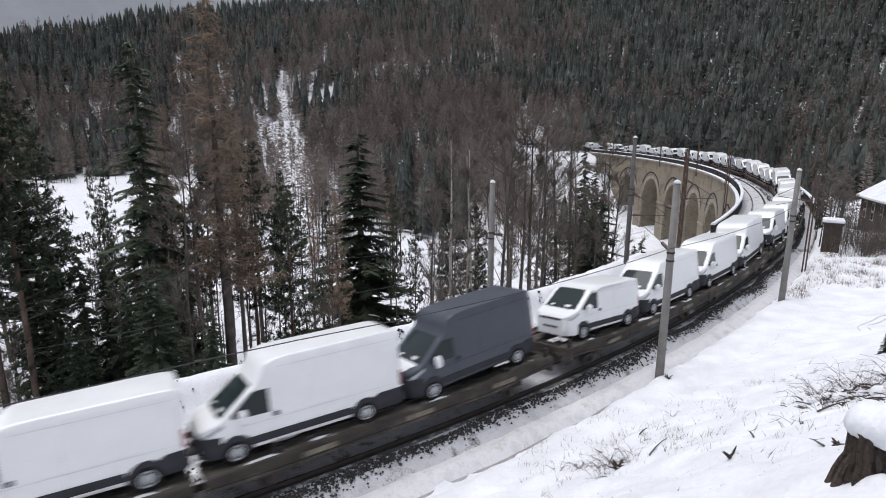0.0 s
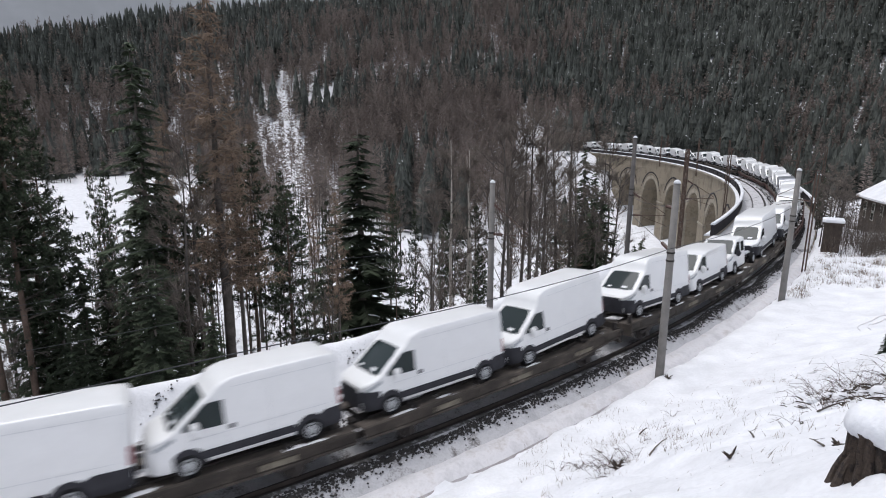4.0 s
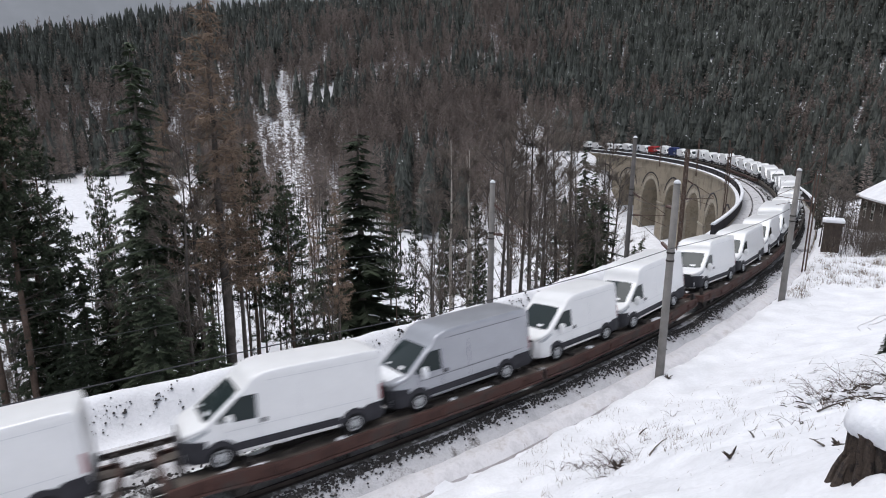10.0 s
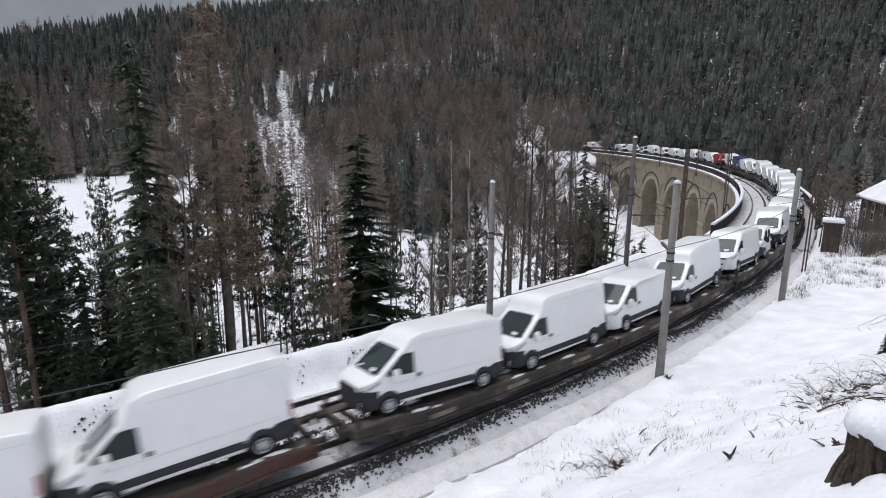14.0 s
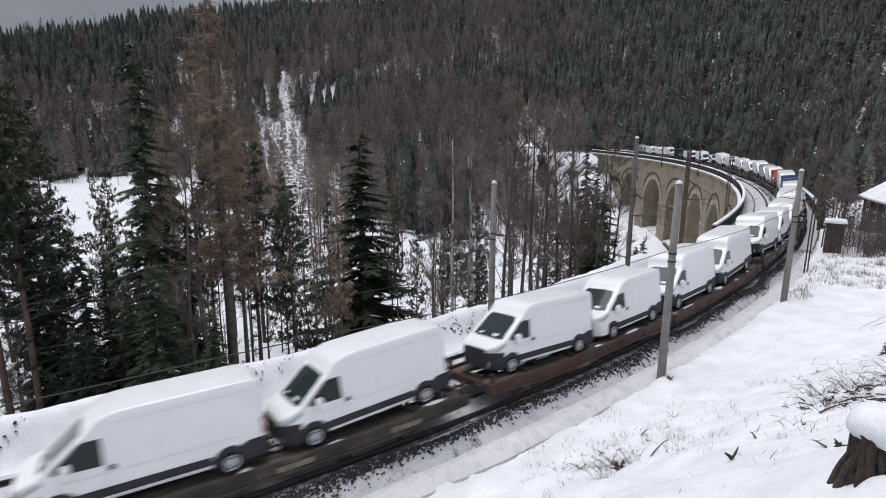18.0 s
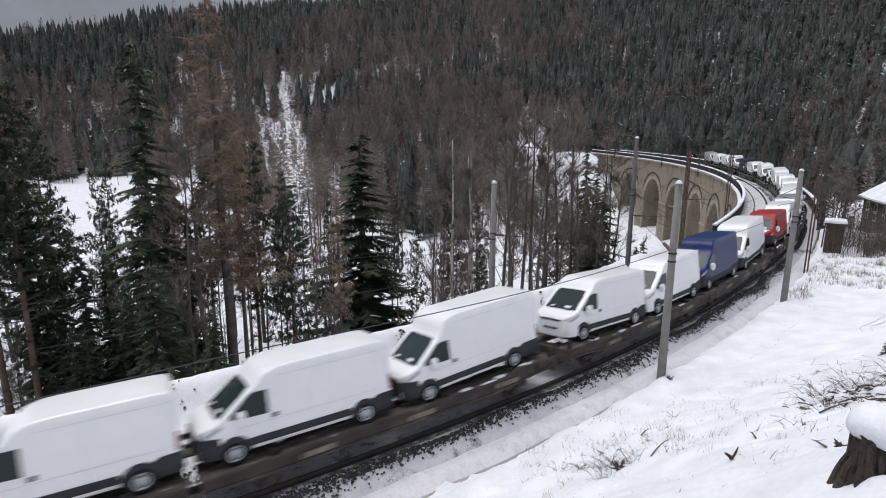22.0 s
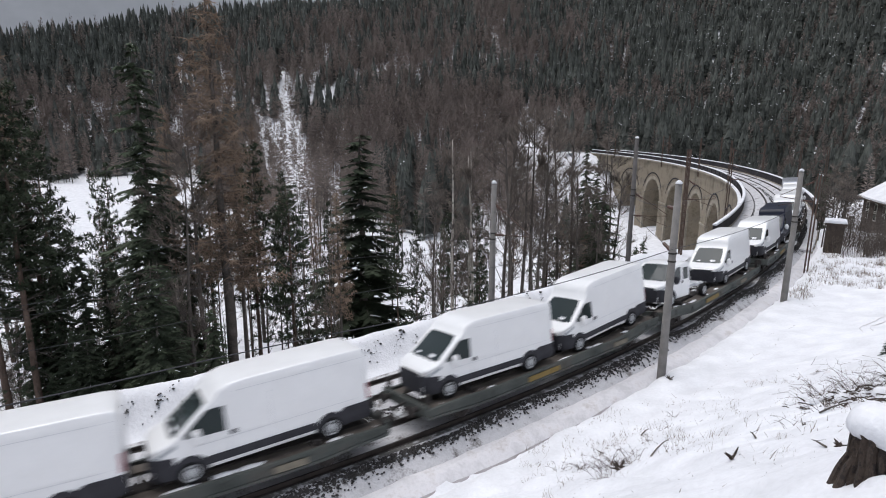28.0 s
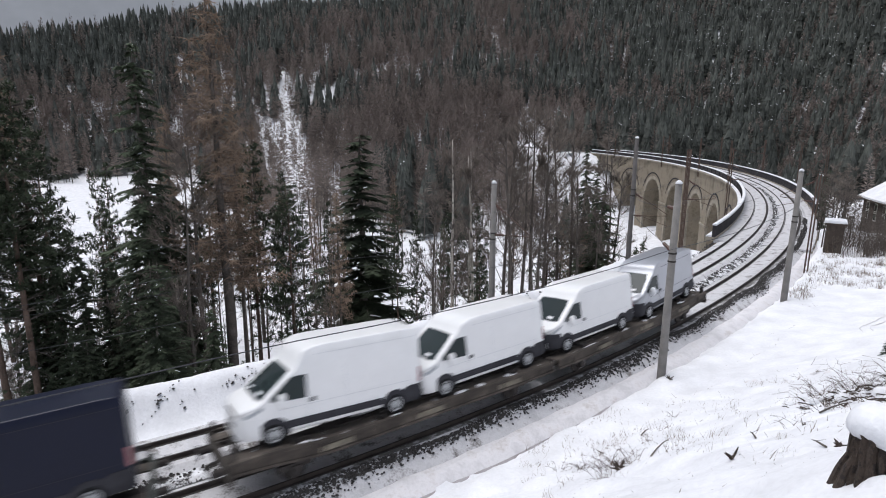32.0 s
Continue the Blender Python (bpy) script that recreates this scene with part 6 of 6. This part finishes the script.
def house(x, y, z, turn, w, l, h, label):
    ob = tagged(new("house"), label, "house")
    ob.matrix_basis = Matrix.Translation((x, y, z)) @ Matrix.Rotation(radians(turn), 4, "Z")
    b = Build()
    b.box(-w / 2, w / 2, -l / 2, l / 2, -4, h)
    for e in (-l / 2, l / 2):
        b.poly([Vector((-w / 2, e, h)), Vector((w / 2, e, h)), Vector((0, e, h + w * .32))])
    part("wall", b.mesh("wall", "dark_timber"), ob, "dark timber walls")
    for side in (-1, 1):
        b = Build()
        q = [(side * (w / 2 + .7), h - .45), (0, h + w * .32 + .02)]
        b.quad_strip([[Vector((q[0][0], e, q[0][1])), Vector((q[1][0], e, q[1][1])), Vector((q[1][0], e, q[1][1] + .15)), Vector((q[0][0], e, q[0][1] + .15))] for e in (-l / 2 - .7, l / 2 + .7)])
        b.face((0, 1, 2, 3)), b.face((7, 6, 5, 4))
        part("roof_slope", b.mesh("roof_slope", "dark_timber"), ob)
        b = Build()
        b.quad_strip([[Vector((q[0][0] * k, e, q[0][1] + .16)), Vector((q[1][0], e, q[1][1] + .16)), Vector((q[1][0], e, q[1][1] + .5)), Vector((q[0][0] * k, e, q[0][1] + .42))] for e, k in ((-l / 2 - .66, .98), (0, 1.0), (l / 2 + .66, .97))])
        b.face((0, 1, 2, 3)), b.face((11, 10, 9, 8))
        part("roof_snow", b.mesh("roof_snow", "snow"), ob, "thick snow on the roof")
    for zz in (1.0, h - 1.9):
        for k in (-1, 0, 1):
            for face in (-1, 1):
                b = Build()
                yy = k * l * .3
                b.box(face * w / 2 - .05, face * w / 2 + .05, yy - .5, yy + .5, zz, zz + 1.2)
                wob = part("window", b.mesh("window", "plaster"), ob, "white-framed window")
                b = Build()
                b.box(face * (w / 2 + .03) - .04, face * (w / 2 + .03) + .04, yy - .38, yy + .38, zz + .12, zz + 1.08)
                part("pane", b.mesh("pane", "glass"), wob)
        for k in (-1, 1):
            b = Build()
            b.box(k * w * .22 - .5, k * w * .22 + .5, -l / 2 - .05, -l / 2 + .05, zz, zz + 1.2)
            wob = part("window", b.mesh("window", "plaster"), ob, "white-framed window")
            b = Build()
            b.box(k * w * .22 - .38, k * w * .22 + .38, -l / 2 - .08, -l / 2 - .02, zz + .12, zz + 1.08)
            part("pane", b.mesh("pane", "glass"), wob)
    b = Build()
    b.box(.6, 1.2, -.4, .4, h + w * .1, h + w * .32 + 1.0)
    part("chimney", b.mesh("chimney", "masonry"), ob)


house(HOUSE[0] + 2.3, HOUSE[1], -2.81, -20, 7, 10, 4.2, "dark timber house with a snow-covered gable roof")
house(118.0, 128, -1.0, -40, 7, 9, 4.0, "dark timber chalet with snow on its roof among trees")

motions()
